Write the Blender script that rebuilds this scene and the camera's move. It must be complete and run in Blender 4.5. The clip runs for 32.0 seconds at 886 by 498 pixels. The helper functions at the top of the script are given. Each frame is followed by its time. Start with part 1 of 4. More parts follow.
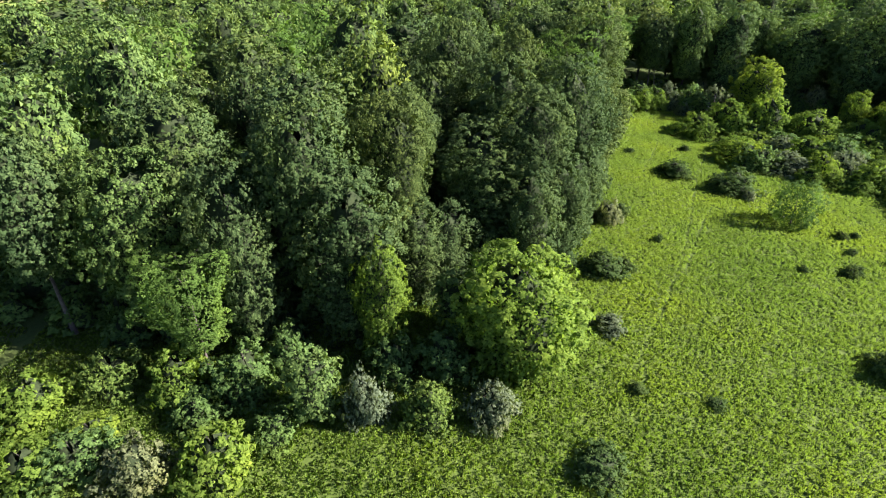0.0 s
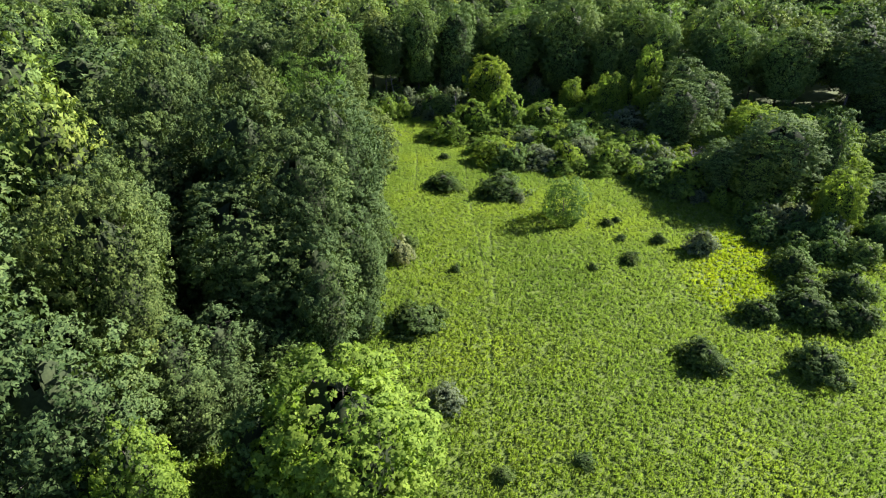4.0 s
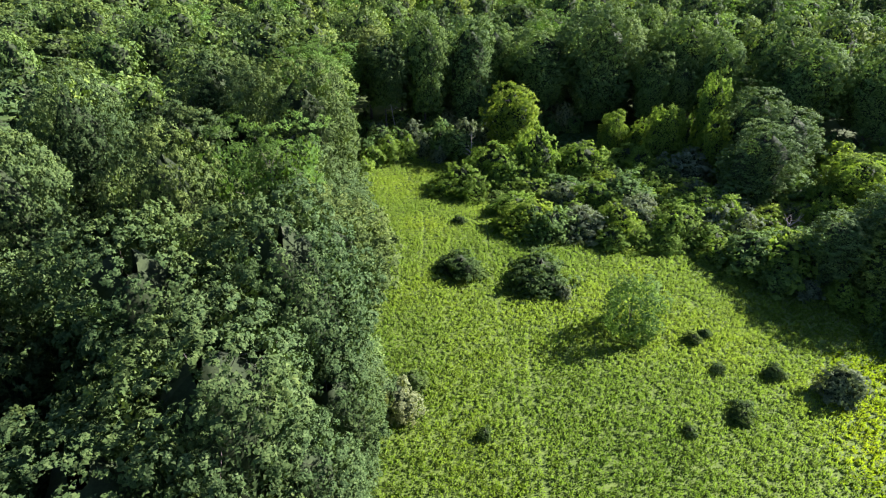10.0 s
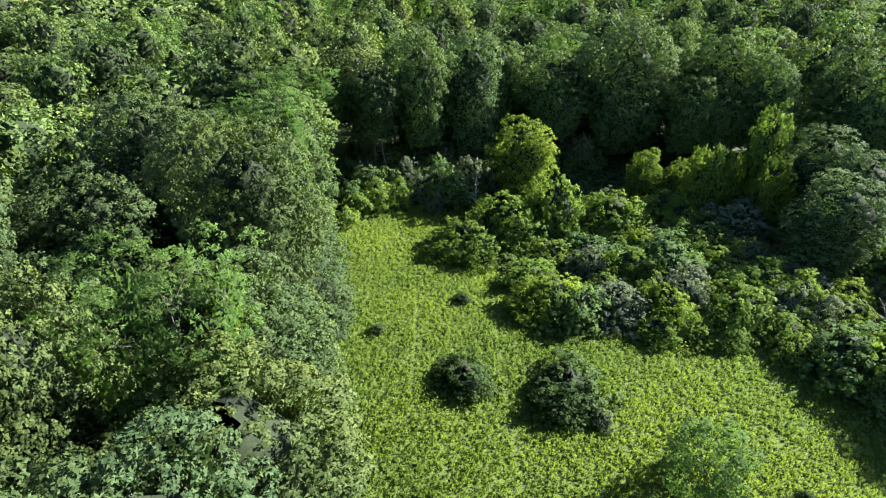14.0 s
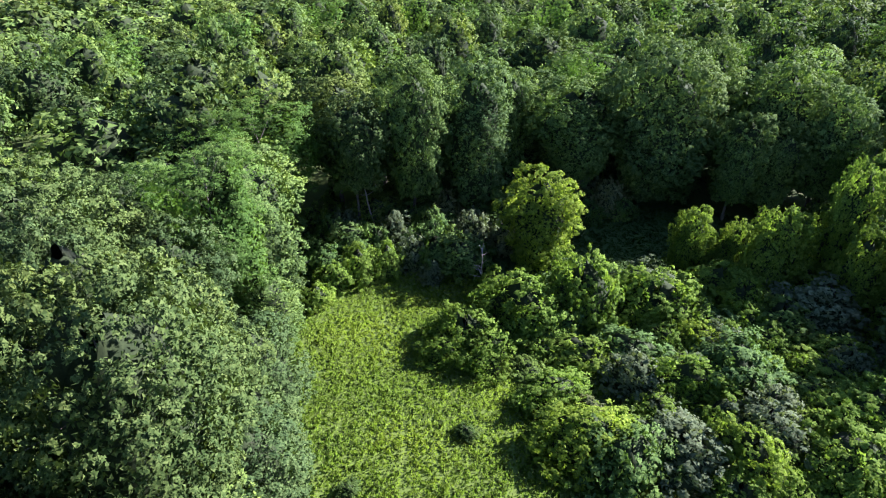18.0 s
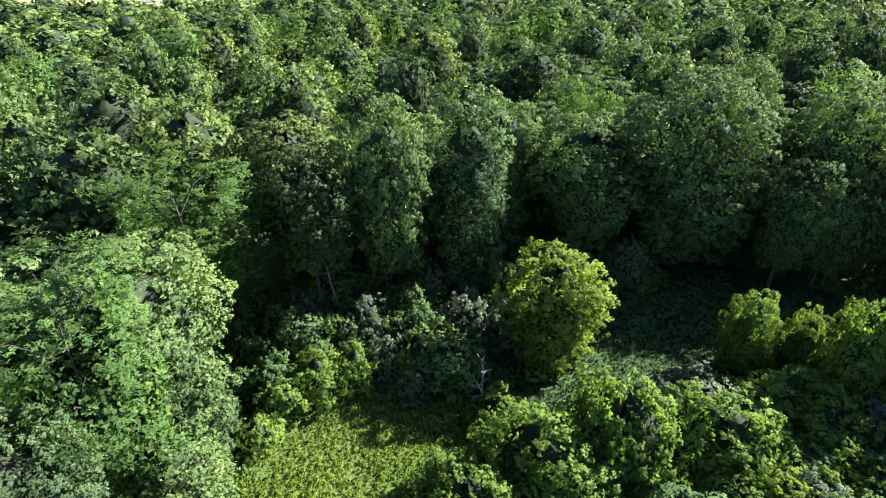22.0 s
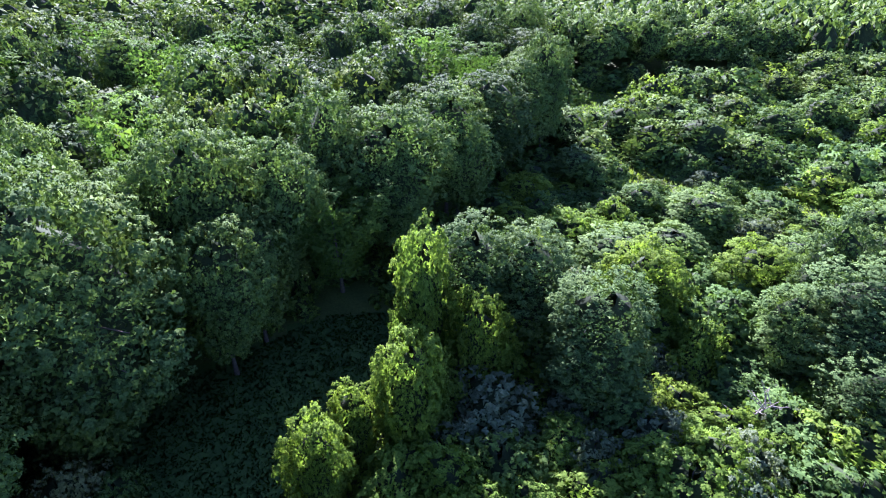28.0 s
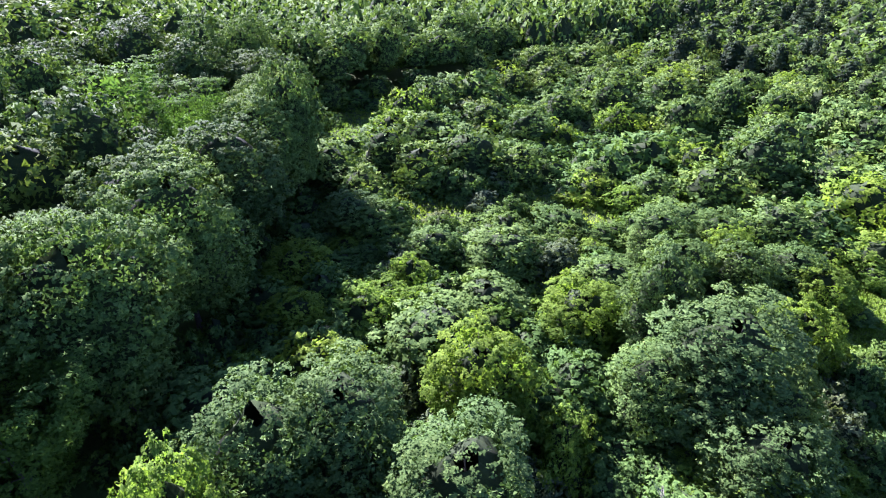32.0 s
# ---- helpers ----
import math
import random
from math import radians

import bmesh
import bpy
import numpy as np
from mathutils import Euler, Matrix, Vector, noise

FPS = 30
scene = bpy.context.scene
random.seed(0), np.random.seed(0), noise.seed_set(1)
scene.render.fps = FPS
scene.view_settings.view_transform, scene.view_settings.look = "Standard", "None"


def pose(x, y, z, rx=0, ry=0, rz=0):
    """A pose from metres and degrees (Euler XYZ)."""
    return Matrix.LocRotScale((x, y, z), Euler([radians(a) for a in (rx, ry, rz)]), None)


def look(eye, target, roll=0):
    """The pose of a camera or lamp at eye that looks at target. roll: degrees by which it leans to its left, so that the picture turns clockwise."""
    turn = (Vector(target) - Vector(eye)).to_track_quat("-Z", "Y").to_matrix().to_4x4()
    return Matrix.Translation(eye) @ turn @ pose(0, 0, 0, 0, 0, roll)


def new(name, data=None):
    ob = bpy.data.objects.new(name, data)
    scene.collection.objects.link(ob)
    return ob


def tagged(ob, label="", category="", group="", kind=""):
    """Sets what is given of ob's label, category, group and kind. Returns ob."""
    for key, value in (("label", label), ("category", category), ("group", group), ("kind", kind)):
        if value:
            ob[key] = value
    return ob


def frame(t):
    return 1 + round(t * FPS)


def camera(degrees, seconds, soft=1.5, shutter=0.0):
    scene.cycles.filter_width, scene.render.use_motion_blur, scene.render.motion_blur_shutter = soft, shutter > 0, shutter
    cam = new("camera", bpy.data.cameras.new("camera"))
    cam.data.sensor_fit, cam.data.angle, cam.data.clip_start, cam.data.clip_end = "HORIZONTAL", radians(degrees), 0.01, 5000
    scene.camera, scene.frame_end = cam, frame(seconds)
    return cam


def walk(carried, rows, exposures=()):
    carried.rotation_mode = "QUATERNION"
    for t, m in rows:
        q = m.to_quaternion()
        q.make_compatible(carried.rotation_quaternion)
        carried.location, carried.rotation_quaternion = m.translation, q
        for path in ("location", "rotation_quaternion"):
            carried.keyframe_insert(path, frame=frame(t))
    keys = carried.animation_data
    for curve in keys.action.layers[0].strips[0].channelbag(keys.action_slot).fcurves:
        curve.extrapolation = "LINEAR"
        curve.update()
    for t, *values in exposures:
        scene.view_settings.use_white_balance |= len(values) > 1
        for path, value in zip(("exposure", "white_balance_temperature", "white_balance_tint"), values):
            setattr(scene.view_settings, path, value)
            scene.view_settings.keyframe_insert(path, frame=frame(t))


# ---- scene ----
cam = camera(77.8, 32.0, soft=1.15)
METRES, EYE, TILT, LEAN, TURN = 150.0, 38.3, -30.53, 0.015, 0.0
ROWS = [
    (0.0, 0.0, 0.0, 0.0, 0.0, 0.0, -0.0),
    (0.5, 0.0, 0.0099, 0.0065, 0.01, -0.03, 0.0),
    (1.0, 0.0002, 0.0196, 0.0126, 0.01, -0.01, 0.02),
    (1.5, 0.0004, 0.0293, 0.0186, 0.03, 0.01, 0.05),
    (2.0, 0.0006, 0.0393, 0.0249, 0.04, -0.02, 0.03),
    (2.5, 0.0006, 0.0495, 0.0309, 0.05, 0.08, 0.05),
    (3.0, 0.0015, 0.06, 0.0382, -3.96, -0.06, 2.28),
    (3.5, 0.0032, 0.0713, 0.0455, -17.55, -1.59, 9.87),
    (4.0, 0.0035, 0.0845, 0.0525, -24.56, -2.97, 13.51),
    (4.5, 0.0054, 0.0973, 0.0595, -24.78, -3.02, 13.65),
    (6.5, 0.0278, 0.1464, 0.0848, -24.2, -2.99, 13.49),
    (7.0, 0.0341, 0.1577, 0.092, -24.2, -3.02, 13.53),
    (7.5, 0.0412, 0.1688, 0.0991, -24.14, -3.03, 13.57),
    (8.0, 0.0486, 0.1804, 0.106, -24.13, -2.99, 13.61),
    (8.5, 0.0562, 0.1925, 0.1134, -24.17, -3.01, 13.61),
    (9.0, 0.0638, 0.2045, 0.1206, -24.15, -2.98, 13.61),
    (9.5, 0.0713, 0.2165, 0.1279, -24.16, -2.97, 13.57),
    (10.0, 0.0788, 0.2283, 0.1351, -24.16, -2.97, 13.55),
    (10.5, 0.0858, 0.2402, 0.1423, -24.17, -2.96, 13.56),
    (11.0, 0.0928, 0.2521, 0.1495, -24.14, -2.91, 13.58),
    (11.5, 0.1001, 0.2638, 0.1569, -24.15, -2.89, 13.61),
    (12.0, 0.1081, 0.2758, 0.1645, -24.15, -2.89, 13.62),
    (12.5, 0.1164, 0.2884, 0.1721, -24.16, -2.87, 13.61),
    (13.0, 0.1245, 0.301, 0.1795, -24.15, -2.87, 13.61),
    (13.5, 0.1324, 0.3138, 0.1868, -24.13, -2.86, 13.61),
    (14.0, 0.1401, 0.3265, 0.1939, -24.14, -2.83, 13.57),
    (14.5, 0.1484, 0.3387, 0.201, -24.16, -2.83, 13.55),
    (16.5, 0.1789, 0.3897, 0.2289, -24.2, -2.63, 13.46),
    (17.0, 0.1868, 0.4021, 0.2366, -24.16, -2.6, 13.48),
    (17.5, 0.1946, 0.4148, 0.2441, -24.17, -2.56, 13.49),
    (18.0, 0.2024, 0.4272, 0.2515, -24.15, -2.51, 13.52),
    (18.5, 0.21, 0.4396, 0.259, -24.14, -2.52, 13.54),
    (19.0, 0.2169, 0.4521, 0.2662, -24.16, -2.47, 13.55),
    (19.5, 0.2236, 0.4649, 0.2736, -24.14, -2.45, 13.55),
    (20.0, 0.2304, 0.4779, 0.2815, -24.14, -2.46, 13.53),
    (20.5, 0.2376, 0.4903, 0.2891, -24.13, -2.44, 13.58),
    (21.0, 0.2453, 0.5022, 0.2964, -24.7, -2.56, 13.87),
    (21.5, 0.2528, 0.5145, 0.3038, -25.92, -2.86, 14.49),
    (22.0, 0.2602, 0.5271, 0.3114, -26.36, -2.97, 14.68),
    (22.5, 0.2673, 0.54, 0.3187, -26.37, -2.94, 14.65),
    (23.0, 0.2749, 0.5522, 0.3261, -26.29, -2.92, 14.66),
    (23.5, 0.2825, 0.5652, 0.3339, -26.29, -2.89, 14.66),
    (24.0, 0.2899, 0.5773, 0.3412, -26.28, -2.88, 14.69),
    (24.5, 0.2979, 0.5894, 0.3482, -26.52, -2.92, 14.83),
    (25.0, 0.3081, 0.6009, 0.3551, -42.12, -7.9, 21.61),
    (25.5, 0.3178, 0.6133, 0.3614, -68.64, -19.38, 28.72),
    (26.0, 0.3287, 0.6252, 0.3674, -90.6, -30.31, 30.43),
    (26.5, 0.3415, 0.6341, 0.3723, -101.06, -35.59, 29.98),
    (28.5, 0.4005, 0.6392, 0.3758, -110.58, -40.2, 28.86),
    (29.0, 0.4169, 0.6366, 0.3742, -125.59, -47.12, 25.62),
    (29.5, 0.4333, 0.6329, 0.3723, -133.4, -50.35, 23.21),
    (30.0, 0.449, 0.6277, 0.3697, -135.53, -51.14, 22.49),
    (30.5, 0.4635, 0.6212, 0.3665, -135.38, -51.03, 22.58),
    (31.0, 0.4775, 0.6137, 0.3622, -135.2, -50.94, 22.66),
    (31.5, 0.4912, 0.6052, 0.3572, -135.16, -50.91, 22.67),
    (32.0, 0.5048, 0.5963, 0.3521, -135.16, -50.89, 22.67),
]
walk(cam, [(t, pose(0, 0, EYE, TILT, LEAN, TURN) @ pose(METRES * x, METRES * y, METRES * z, 90 + pitch, roll, yaw)) for t, x, y, z, yaw, pitch, roll in ROWS],
     exposures=[(0.0, 1.95, 6150, 26), (9.0, 2.05, 5950, 27), (18.0, 2.22, 5600, 31), (24.5, 2.53, 5350, 38), (26.0, 2.84, 5050, 50), (28.5, 2.72, 5200, 42), (32.0, 2.56, 5400, 38)])

# ---- sun, sky, exposure ----
SUN_HEADING, SUN_HEIGHT = 95.0, 32.5
world = bpy.data.worlds.new("sky")
world.use_nodes = True
scene.world = world
_sky = world.node_tree.nodes.new("ShaderNodeTexSky")
_sky.sky_type, _sky.sun_disc = "NISHITA", False
_sky.ozone_density, _sky.dust_density = 4.0, 0.5
_sky.sun_elevation, _sky.sun_rotation = radians(SUN_HEIGHT), radians(SUN_HEADING)
world.node_tree.links.new(_sky.outputs[0], world.node_tree.nodes["Background"].inputs[0])
world.node_tree.nodes["Background"].inputs[1].default_value = 0.05
_sun = bpy.data.lights.new("sun", "SUN")
_sun.energy, _sun.angle, _sun.color = 5.0, radians(0.55), (1.0, 0.94, 0.84)
_aim = Vector((math.sin(radians(SUN_HEADING)) * math.cos(radians(SUN_HEIGHT)),
               math.cos(radians(SUN_HEADING)) * math.cos(radians(SUN_HEIGHT)), math.sin(radians(SUN_HEIGHT))))
_lamp = new("sun", _sun)
_lamp.matrix_world = look(_aim * 300, (0, 0, 0))

# ---- materials ----


def nodes_of(name):
    m = bpy.data.materials.new(name)
    m.use_nodes = True
    m.node_tree.nodes.clear()
    return m, m.node_tree.nodes, m.node_tree.links


def socket(nodes, links, value, target):
    if isinstance(value, (int, float)):
        target.default_value = value
    elif isinstance(value, (tuple, list)):
        target.default_value = (*value, 1) if len(value) == 3 else value
    else:
        links.new(value, target)


def mix(nodes, links, kind, factor, a, b):
    n = nodes.new("ShaderNodeMix")
    n.data_type, n.blend_type = "RGBA", kind
    socket(nodes, links, factor, n.inputs[0])
    socket(nodes, links, a, n.inputs[6])
    socket(nodes, links, b, n.inputs[7])
    return n.outputs[2]


def ramp(nodes, links, fac, stops):
    n = nodes.new("ShaderNodeValToRGB")
    links.new(fac, n.inputs[0])
    while len(n.color_ramp.elements) < len(stops):
        n.color_ramp.elements.new(0.5)
    for e, (p, c) in zip(n.color_ramp.elements, stops):
        e.position, e.color = p, (*c, 1)
    return n.outputs[0]


def noise_at(nodes, links, scale, detail=3.0, rough=0.55):
    co = nodes.new("ShaderNodeTexCoord")
    n = nodes.new("ShaderNodeTexNoise")
    n.inputs["Scale"].default_value, n.inputs["Detail"].default_value, n.inputs["Roughness"].default_value = scale, detail, rough
    links.new(co.outputs["Object"], n.inputs["Vector"])
    return n.outputs[0]


def leaf_material(name, dark, mid, light, glow=0.4, gloss=0.75, patch=0.1):
    """Foliage: every leaf its own shade, every tree its own tint, light shining through the blades."""
    m, nodes, links = nodes_of(name)
    geo, info = nodes.new("ShaderNodeNewGeometry"), nodes.new("ShaderNodeObjectInfo")
    leaf = ramp(nodes, links, geo.outputs["Random Per Island"], [(0.0, dark), (0.55, mid), (1.0, light)])
    tree = ramp(nodes, links, info.outputs["Random"], [(0.0, (0.86, 0.90, 0.88)), (0.45, (1, 1, 1)), (0.75, (0.95, 1.0, 1.06)), (1.0, (1.26, 1.13, 0.86))])
    col = mix(nodes, links, "MULTIPLY", 1.0, leaf, tree)
    wide = ramp(nodes, links, noise_at(nodes, links, patch, 2.0), [(0.3, (0.78, 0.84, 0.88)), (0.5, (1, 1, 1)), (0.7, (1.32, 1.2, 0.85))])
    col = mix(nodes, links, "MULTIPLY", 1.0, col, wide)
    p = nodes.new("ShaderNodeBsdfPrincipled")
    links.new(col, p.inputs["Base Color"])
    p.inputs["Roughness"].default_value = gloss
    p.inputs["Specular IOR Level"].default_value = 0.05
    t = nodes.new("ShaderNodeBsdfTranslucent")
    links.new(mix(nodes, links, "MULTIPLY", 1.0, col, (1.3, 1.4, 0.6)), t.inputs["Color"])
    s = nodes.new("ShaderNodeMixShader")
    s.inputs[0].default_value = glow
    links.new(p.outputs[0], s.inputs[1])
    links.new(t.outputs[0], s.inputs[2])
    out = nodes.new("ShaderNodeOutputMaterial")
    links.new(s.outputs[0], out.inputs[0])
    return m


def rough_material(name, stops, scale, fine, bump=0.4, gloss=0.9):
    """Earth, bark and road: two scales of mottling and a relief."""
    m, nodes, links = nodes_of(name)
    wide = ramp(nodes, links, noise_at(nodes, links, scale, 4.0), stops)
    grain = noise_at(nodes, links, fine, 5.0, 0.7)
    col = mix(nodes, links, "MULTIPLY", 0.6, wide, ramp(nodes, links, grain, [(0.3, (0.45, 0.45, 0.45)), (0.7, (1.3, 1.3, 1.3))]))
    p = nodes.new("ShaderNodeBsdfPrincipled")
    links.new(col, p.inputs["Base Color"])
    p.inputs["Roughness"].default_value = gloss
    p.inputs["Specular IOR Level"].default_value = 0.2
    b = nodes.new("ShaderNodeBump")
    b.inputs["Strength"].default_value = bump
    links.new(grain, b.inputs["Height"])
    links.new(b.outputs[0], p.inputs["Normal"])
    out = nodes.new("ShaderNodeOutputMaterial")
    links.new(p.outputs[0], out.inputs[0])
    return m


OAK = leaf_material("oak_leaves", (0.036, 0.066, 0.021), (0.062, 0.102, 0.03), (0.102, 0.148, 0.048), 0.18)
MAPLE = leaf_material("maple_leaves", (0.06, 0.106, 0.028), (0.104, 0.168, 0.041), (0.165, 0.24, 0.064), 0.22)
ASH = leaf_material("pale_ash_leaves", (0.054, 0.098, 0.029), (0.086, 0.142, 0.041), (0.132, 0.196, 0.061), 0.22)
LOCUST = leaf_material("locust_leaves", (0.062, 0.12, 0.022), (0.09, 0.162, 0.03), (0.128, 0.212, 0.042), 0.34)
LIME = leaf_material("yellow_green_leaves", (0.096, 0.158, 0.024), (0.15, 0.228, 0.033), (0.21, 0.295, 0.045), 0.42)
SHRUB = leaf_material("shrub_leaves", (0.052, 0.098, 0.027), (0.088, 0.154, 0.037), (0.136, 0.216, 0.056), 0.26)
FEATHER = leaf_material("feathery_leaves", (0.062, 0.115, 0.026), (0.086, 0.155, 0.034), (0.120, 0.205, 0.046), 0.34)
DARKSHRUB = leaf_material("dark_shrub_leaves", (0.034, 0.062, 0.017), (0.062, 0.104, 0.026), (0.108, 0.162, 0.04), 0.24)
VINE = leaf_material("vine_leaves", (0.088, 0.155, 0.024), (0.146, 0.232, 0.034), (0.205, 0.3, 0.047), 0.4)
SILVER = leaf_material("silver_olive_leaves", (0.092, 0.122, 0.06), (0.134, 0.17, 0.086), (0.185, 0.222, 0.118), 0.3)
PINE = leaf_material("pine_needles", (0.020, 0.034, 0.018), (0.032, 0.050, 0.025), (0.046, 0.070, 0.034), 0.15, 0.7)
GRASS = leaf_material("meadow_plants", (0.196, 0.305, 0.052), (0.224, 0.340, 0.058), (0.252, 0.374, 0.064), 0.34, 0.65, 0.06)
# clearing grass, with the clearing's shade put into its darker green
SHADE_GRASS = leaf_material("woodland_sedge", (0.034, 0.070, 0.016), (0.042, 0.084, 0.019), (0.052, 0.098, 0.022), 0.25, 0.8, 0.15)
GOLD = leaf_material("yellow_grass", (0.180, 0.280, 0.010), (0.225, 0.335, 0.013), (0.270, 0.390, 0.018), 0.4, 0.65, 0.2)
BARK = rough_material("grey_bark", [(0.3, (0.07, 0.06, 0.05)), (0.7, (0.15, 0.13, 0.11))], 2.5, 14.0, 0.7)
# near-black green put on the crown cores in place of inner shade
CORE_SHADE = rough_material("crown_core_shade", [(0.3, (0.018, 0.030, 0.010)), (0.7, (0.036, 0.052, 0.018))], 1.5, 6.0, 0.9)
DEADWOOD = rough_material("bleached_deadwood", [(0.3, (0.20, 0.17, 0.15)), (0.7, (0.34, 0.30, 0.27))], 3.0, 20.0, 0.5)
EARTH = rough_material("leaf_littered_soil", [(0.3, (0.044, 0.066, 0.015)), (0.5, (0.060, 0.088, 0.020)), (0.7, (0.078, 0.108, 0.025))], 0.22, 3.0, 0.6)
THATCH = rough_material("low_meadow_thatch", [(0.3, (0.075, 0.115, 0.018)), (0.5, (0.09, 0.135, 0.021)), (0.7, (0.105, 0.15, 0.024))], 0.3, 4.0, 0.8)
# clearing ground, darkened in colour to match the shade there
SHADE_GROUND = rough_material("shade_darkened_ground", [(0.3, (0.030, 0.062, 0.013)), (0.5, (0.040, 0.080, 0.017)), (0.7, (0.052, 0.094, 0.020))], 0.4, 5.0, 0.3)
LAWN = rough_material("dry_lawn", [(0.3, (0.24, 0.25, 0.06)), (0.7, (0.34, 0.32, 0.10))], 0.05, 0.8, 0.2)
ROAD = rough_material("pale_worn_asphalt", [(0.3, (0.17, 0.175, 0.18)), (0.7, (0.22, 0.225, 0.23))], 0.3, 6.0, 0.2, 0.8)

# ---- mesh makers ----
UP = np.array([0.0, 0.0, 1.0])
SOFT = {}


def raw_mesh(name, verts, faces, material, smooth=False, normals=None):
    """A mesh from arrays; faces all have the same number of corners. normals: the soft outward turn of the foliage at each corner."""
    verts, faces = np.asarray(verts, np.float32), np.asarray(faces, np.int32)
    me = bpy.data.meshes.new(name)
    me.vertices.add(len(verts))
    me.vertices.foreach_set("co", verts.ravel())
    k = faces.shape[1]
    me.loops.add(faces.size)
    me.loops.foreach_set("vertex_index", faces.ravel())
    me.polygons.add(len(faces))
    me.polygons.foreach_set("loop_start", np.arange(len(faces), dtype=np.int32) * k)
    me.polygons.foreach_set("use_smooth", np.full(len(faces), smooth))
    me.update(calc_edges=True)
    me.materials.append(material)
    if normals is not None:
        me.polygons.foreach_set("use_smooth", np.full(len(faces), True))
        me.normals_split_custom_set_from_vertices(np.asarray(normals, np.float32))
        SOFT[me.name] = np.asarray(normals, np.float32)
    return me


def unit(v):
    return v / np.maximum(np.linalg.norm(v, axis=1, keepdims=True), 1e-6)


def leaf_blades(rng, pos, facing, length, width, soft, droop=0.25):
    """One pointed blade at each place, its flat side turned roughly to facing; returns its corners and their soft turns."""
    n = unit(facing + rng.normal(0, 0.45, pos.shape))
    a = unit(np.cross(n, rng.normal(0, 1, pos.shape)))
    a[:, 2] -= droop
    a = unit(a)
    b = unit(np.cross(n, a))
    n = np.cross(a, b)
    b = np.where((n * soft).sum(1, keepdims=True) < 0, -b, b)
    l, w = length[:, None], width[:, None] * 0.5
    q = np.stack([pos - b * w - a * l * 0.4, pos + a * l * 0.6, pos + b * w - a * l * 0.4], 1)
    n = np.cross(a, b)
    return q.reshape(-1, 3), np.repeat(unit(soft * 0.9 + n * 0.45), 3, 0)


def outline(shape, u, crest=0.42):
    """The crown's half width at the height u, from 0 at its foot to 1 at its top."""
    if shape == "tall":
        return np.where(u < crest, 0.74 + 0.26 * np.sin(u / crest * math.pi / 2), np.sqrt(np.maximum(1 - ((u - crest) / (1 - crest)) ** 2, 0.02)))
    if shape == "canopy":
        return np.where(u < crest, 0.62 + 0.38 * np.sin(u / crest * math.pi / 2), np.maximum(1 - (np.abs(u - crest) / (1 - crest)) ** 2.15, 0.001) ** 0.48)
    if shape == "round":
        return np.sqrt(np.maximum(1 - (u * 1.5 - 0.62) ** 2, 0.05))
    if shape == "spire":
        return (1 - u) ** 0.8 + 0.06
    if shape == "flat":
        return 0.62 + 0.38 * np.sin(np.minimum(u / 0.75, 1.6) * math.pi / 2)
    return np.sqrt(np.maximum(1 - u ** 2 * 0.94, 0.05))


